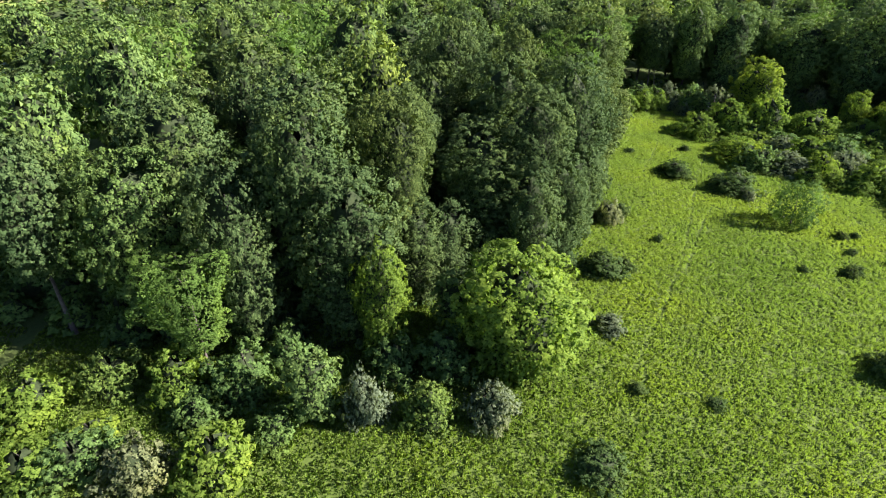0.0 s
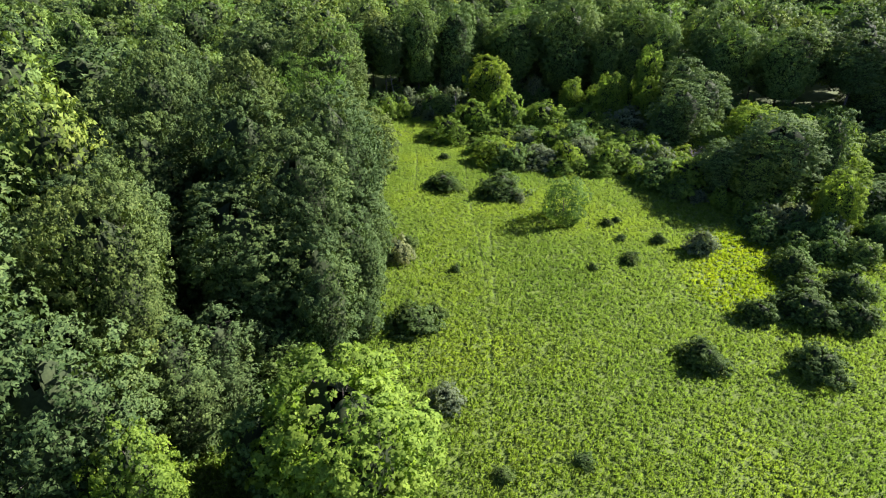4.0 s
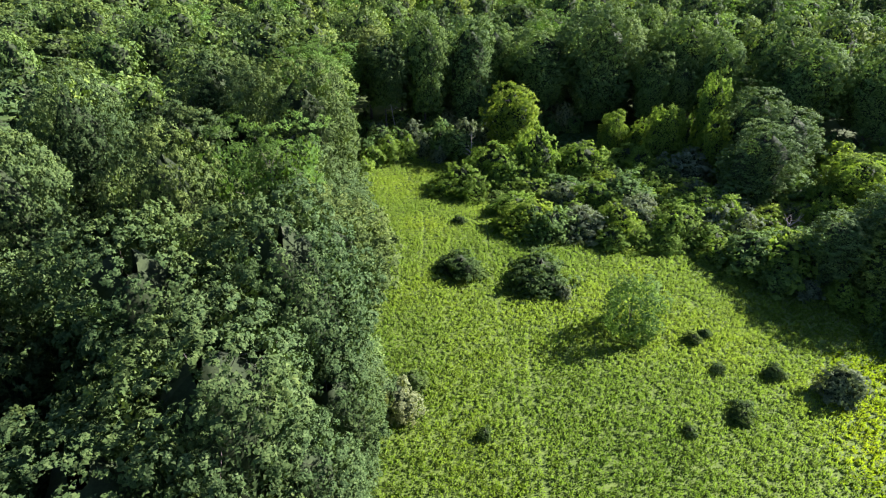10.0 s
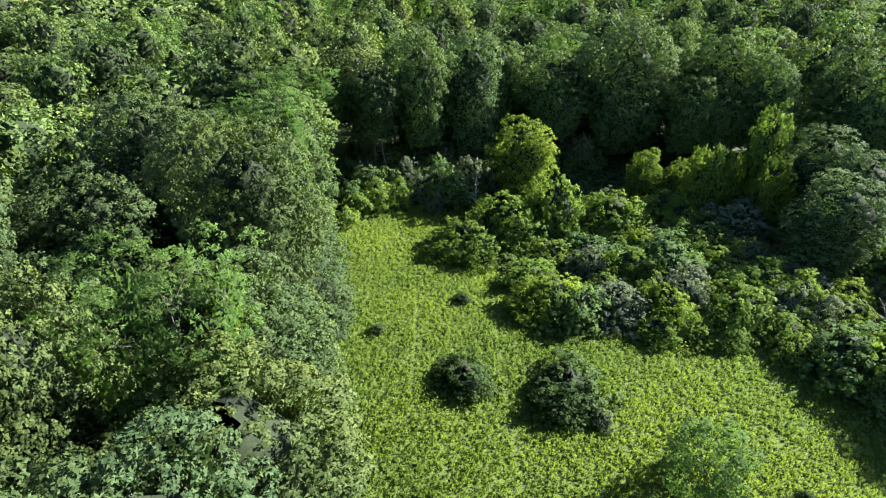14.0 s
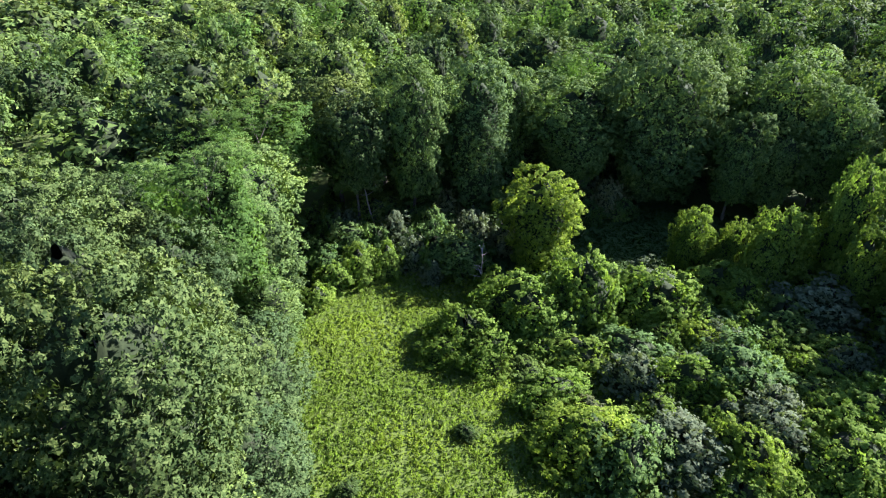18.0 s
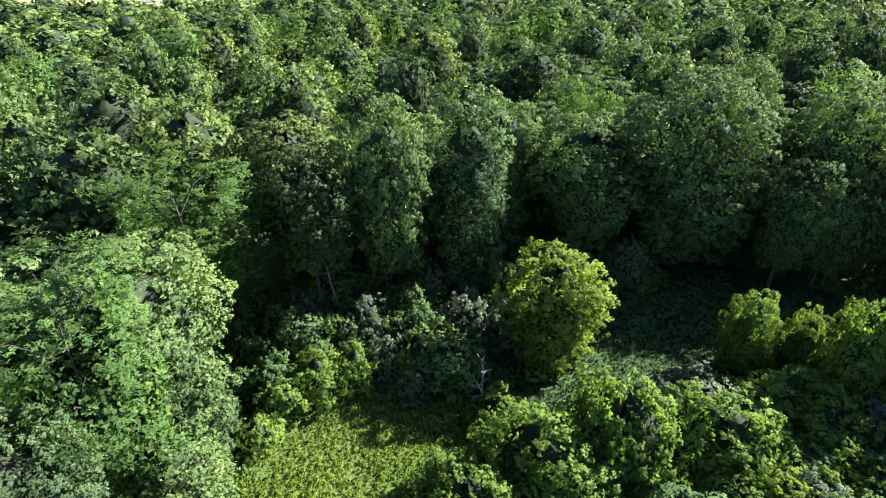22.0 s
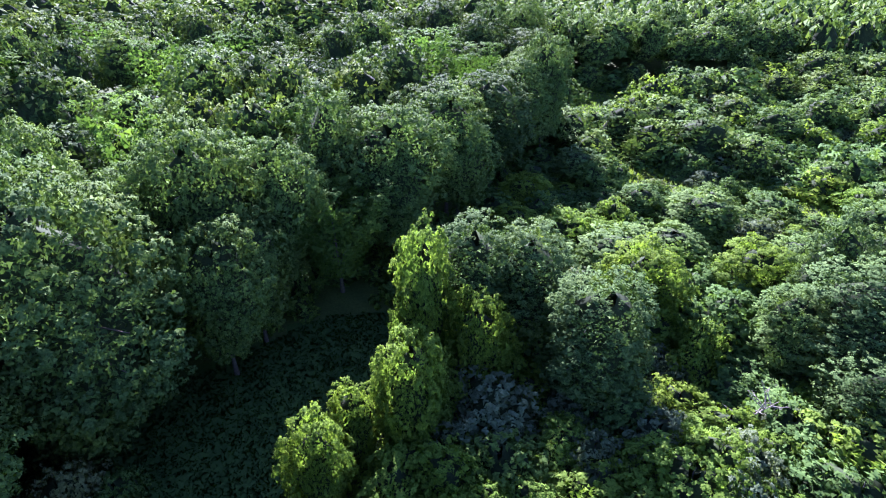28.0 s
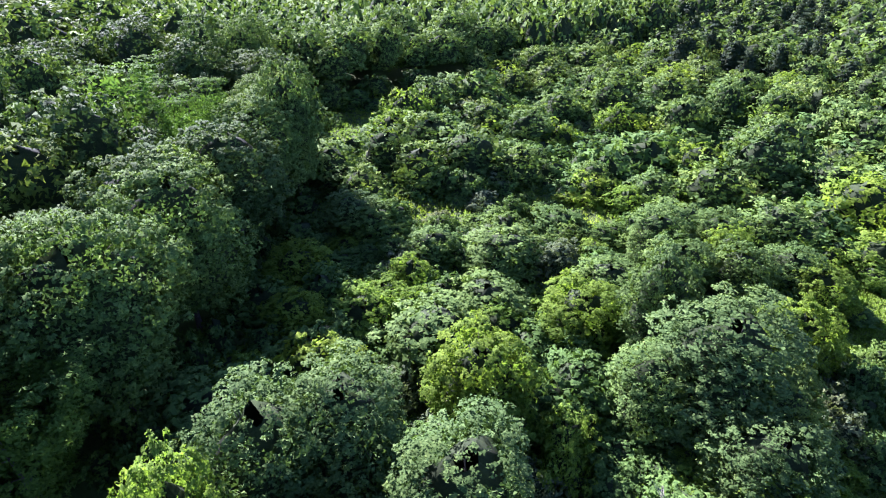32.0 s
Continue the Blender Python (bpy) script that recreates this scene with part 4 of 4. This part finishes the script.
# ---- bare dead wood ----
def snag(x, y, height, seed, spread, label, count=7, lean=(0.0, 0.0)):
    rng = random.Random(seed)
    root = tagged(new("dead_tree"), label, "dead tree")
    root.location = (x, y, ground_z(x, y) - 0.05)
    z = np.linspace(0, height, 7)
    path = np.stack([lean[0] * z / height + [rng.uniform(-0.06, 0.06) for _ in z], lean[1] * z / height + [rng.uniform(-0.06, 0.06) for _ in z], z], 1)
    v, f = tube(path, np.linspace(0.11, 0.025, 7) * (0.6 + height / 12), 7)
    new("trunk", raw_mesh("dead_trunk", v, f, DEADWOOD, True)).parent = root
    for i in range(count):
        k = rng.uniform(0.3, 0.95)
        p0 = np.array([np.interp(k * height, z, path[:, 0]), np.interp(k * height, z, path[:, 1]), k * height])
        a, long = rng.uniform(0, 6.28), spread * rng.uniform(0.5, 1.0) * (1.15 - k * 0.6)
        p1 = p0 + np.array([math.cos(a), math.sin(a), rng.uniform(0.3, 0.9)]) * long * 0.55
        p2 = p1 + np.array([math.cos(a + 0.4), math.sin(a + 0.4), rng.uniform(0.3, 1.2)]) * long * 0.5
        p3 = p1 + np.array([math.cos(a - 0.7), math.sin(a - 0.7), rng.uniform(0.0, 0.8)]) * long * 0.45
        v, f = joined([tube([p0, p1, p2], [0.05, 0.035, 0.012], 5), tube([p1, p3], [0.03, 0.01], 5)])
        new("branch", raw_mesh("dead_branch", v, f, DEADWOOD, True)).parent = root


snag(60.2, 121.6, 6.8, 1, 2.0, "bare bleached dead tree with thin branches", 9)
snag(54.4, 141.8, 9.5, 2, 2.6, "thin bare trunk with a few dead branches", 6, (-1.6, 0.4))
snag(84.8, 78.0, 4.2, 3, 2.8, "fallen grey dead branches among the shrubs", 10, (-1.5, -2.2))

# ---- far field, road and cars beyond the wood ----
def sheet(name, corners, z, material, label, category, kind_name="structure"):
    verts = [(x, y, z) for x, y in corners]
    return tagged(new(name, raw_mesh(name, verts, [tuple(range(len(corners)))], material)), label, category, kind=kind_name)


sheet("field", [(-420, 300), (-160, 200), (-40, 335), (140, 348), (160, 760), (-420, 760)], 0.06, LAWN, "pale dry mown grass beyond the wood", "field")
sheet("road", [(-120, 392), (200, 587), (200, 600), (-120, 405)], 0.12, ROAD, "pale grey asphalt road beyond the wood", "road")


def paint(name, colour, gloss, metal=0.0):
    m, nodes, links = nodes_of(name)
    p = nodes.new("ShaderNodeBsdfPrincipled")
    links.new(ramp(nodes, links, noise_at(nodes, links, 3.0), [(0.3, tuple(c * 0.85 for c in colour)), (0.7, colour)]), p.inputs["Base Color"])
    p.inputs["Roughness"].default_value, p.inputs["Metallic"].default_value = gloss, metal
    out = nodes.new("ShaderNodeOutputMaterial")
    links.new(p.outputs[0], out.inputs[0])
    return m


GLASS, TYRE = paint("dark_car_glass", (0.02, 0.025, 0.03), 0.1), paint("tyre_rubber", (0.02, 0.02, 0.02), 0.8)


def lofted(sections):
    """A closed body from cross sections: rows of (x, half width low, half width high, low, high)."""
    bm = bmesh.new()
    rings = [[bm.verts.new(p) for p in ((x, -a, l), (x, a, l), (x, b, h), (x, -b, h))] for x, a, b, l, h in sections]
    for r1, r2 in zip(rings, rings[1:]):
        for i in range(4):
            bm.faces.new((r1[i], r1[(i + 1) % 4], r2[(i + 1) % 4], r2[i]))
    bm.faces.new(rings[0])
    bm.faces.new(rings[-1])
    bmesh.ops.recalc_face_normals(bm, faces=bm.faces)
    bmesh.ops.bevel(bm, geom=bm.edges[:], offset=0.06, segments=2, affect="EDGES")
    return bm


def part(name, bm, material, parent, label=""):
    me = bpy.data.meshes.new(name)
    bm.to_mesh(me)
    bm.free()
    me.materials.append(material)
    ob = new(name, me)
    ob.parent = parent
    return tagged(ob, label) if label else ob


def car(x, y, turn, colour, label):
    root = tagged(new("car"), label, "car")
    root.matrix_basis = pose(x, y, 0.13, 0, 0, turn)
    part("body", lofted([(-2.2, 0.8, 0.75, 0.35, 0.85), (-1.6, 0.88, 0.84, 0.3, 0.95), (1.2, 0.88, 0.84, 0.3, 0.9), (2.2, 0.78, 0.72, 0.35, 0.72)]), colour, root)
    part("cabin", lofted([(-1.7, 0.78, 0.6, 0.9, 1.05), (-1.1, 0.8, 0.62, 0.9, 1.45), (0.3, 0.8, 0.62, 0.88, 1.45), (1.1, 0.78, 0.7, 0.88, 0.98)]), GLASS, root)
    for wx in (-1.35, 1.35):
        for wy in (-0.8, 0.8):
            v, f = tube([(wx, wy - 0.11, 0.33), (wx, wy - 0.1, 0.33), (wx, wy + 0.1, 0.33), (wx, wy + 0.11, 0.33)], [0.2, 0.33, 0.33, 0.2], 14)
            new("wheel", raw_mesh("wheel", v, f, TYRE)).parent = root


car(57.5, 503.5, 31.4, paint("dark_blue_car_paint", (0.03, 0.04, 0.07), 0.3), "dark car on the far road")
car(33.0, 489.0, 31.4, paint("white_car_paint", (0.75, 0.76, 0.78), 0.3), "white car on the far road")
for x, y, h in ((44, 548, 9), (50, 552, 8), (-8, 512, 11), (-16, 508, 12), (4, 430, 9), (20, 425, 8)):
    plant("pine", x, y, h, h * 0.24, "small dark conifer on the far grass", "conifers on the far grass")
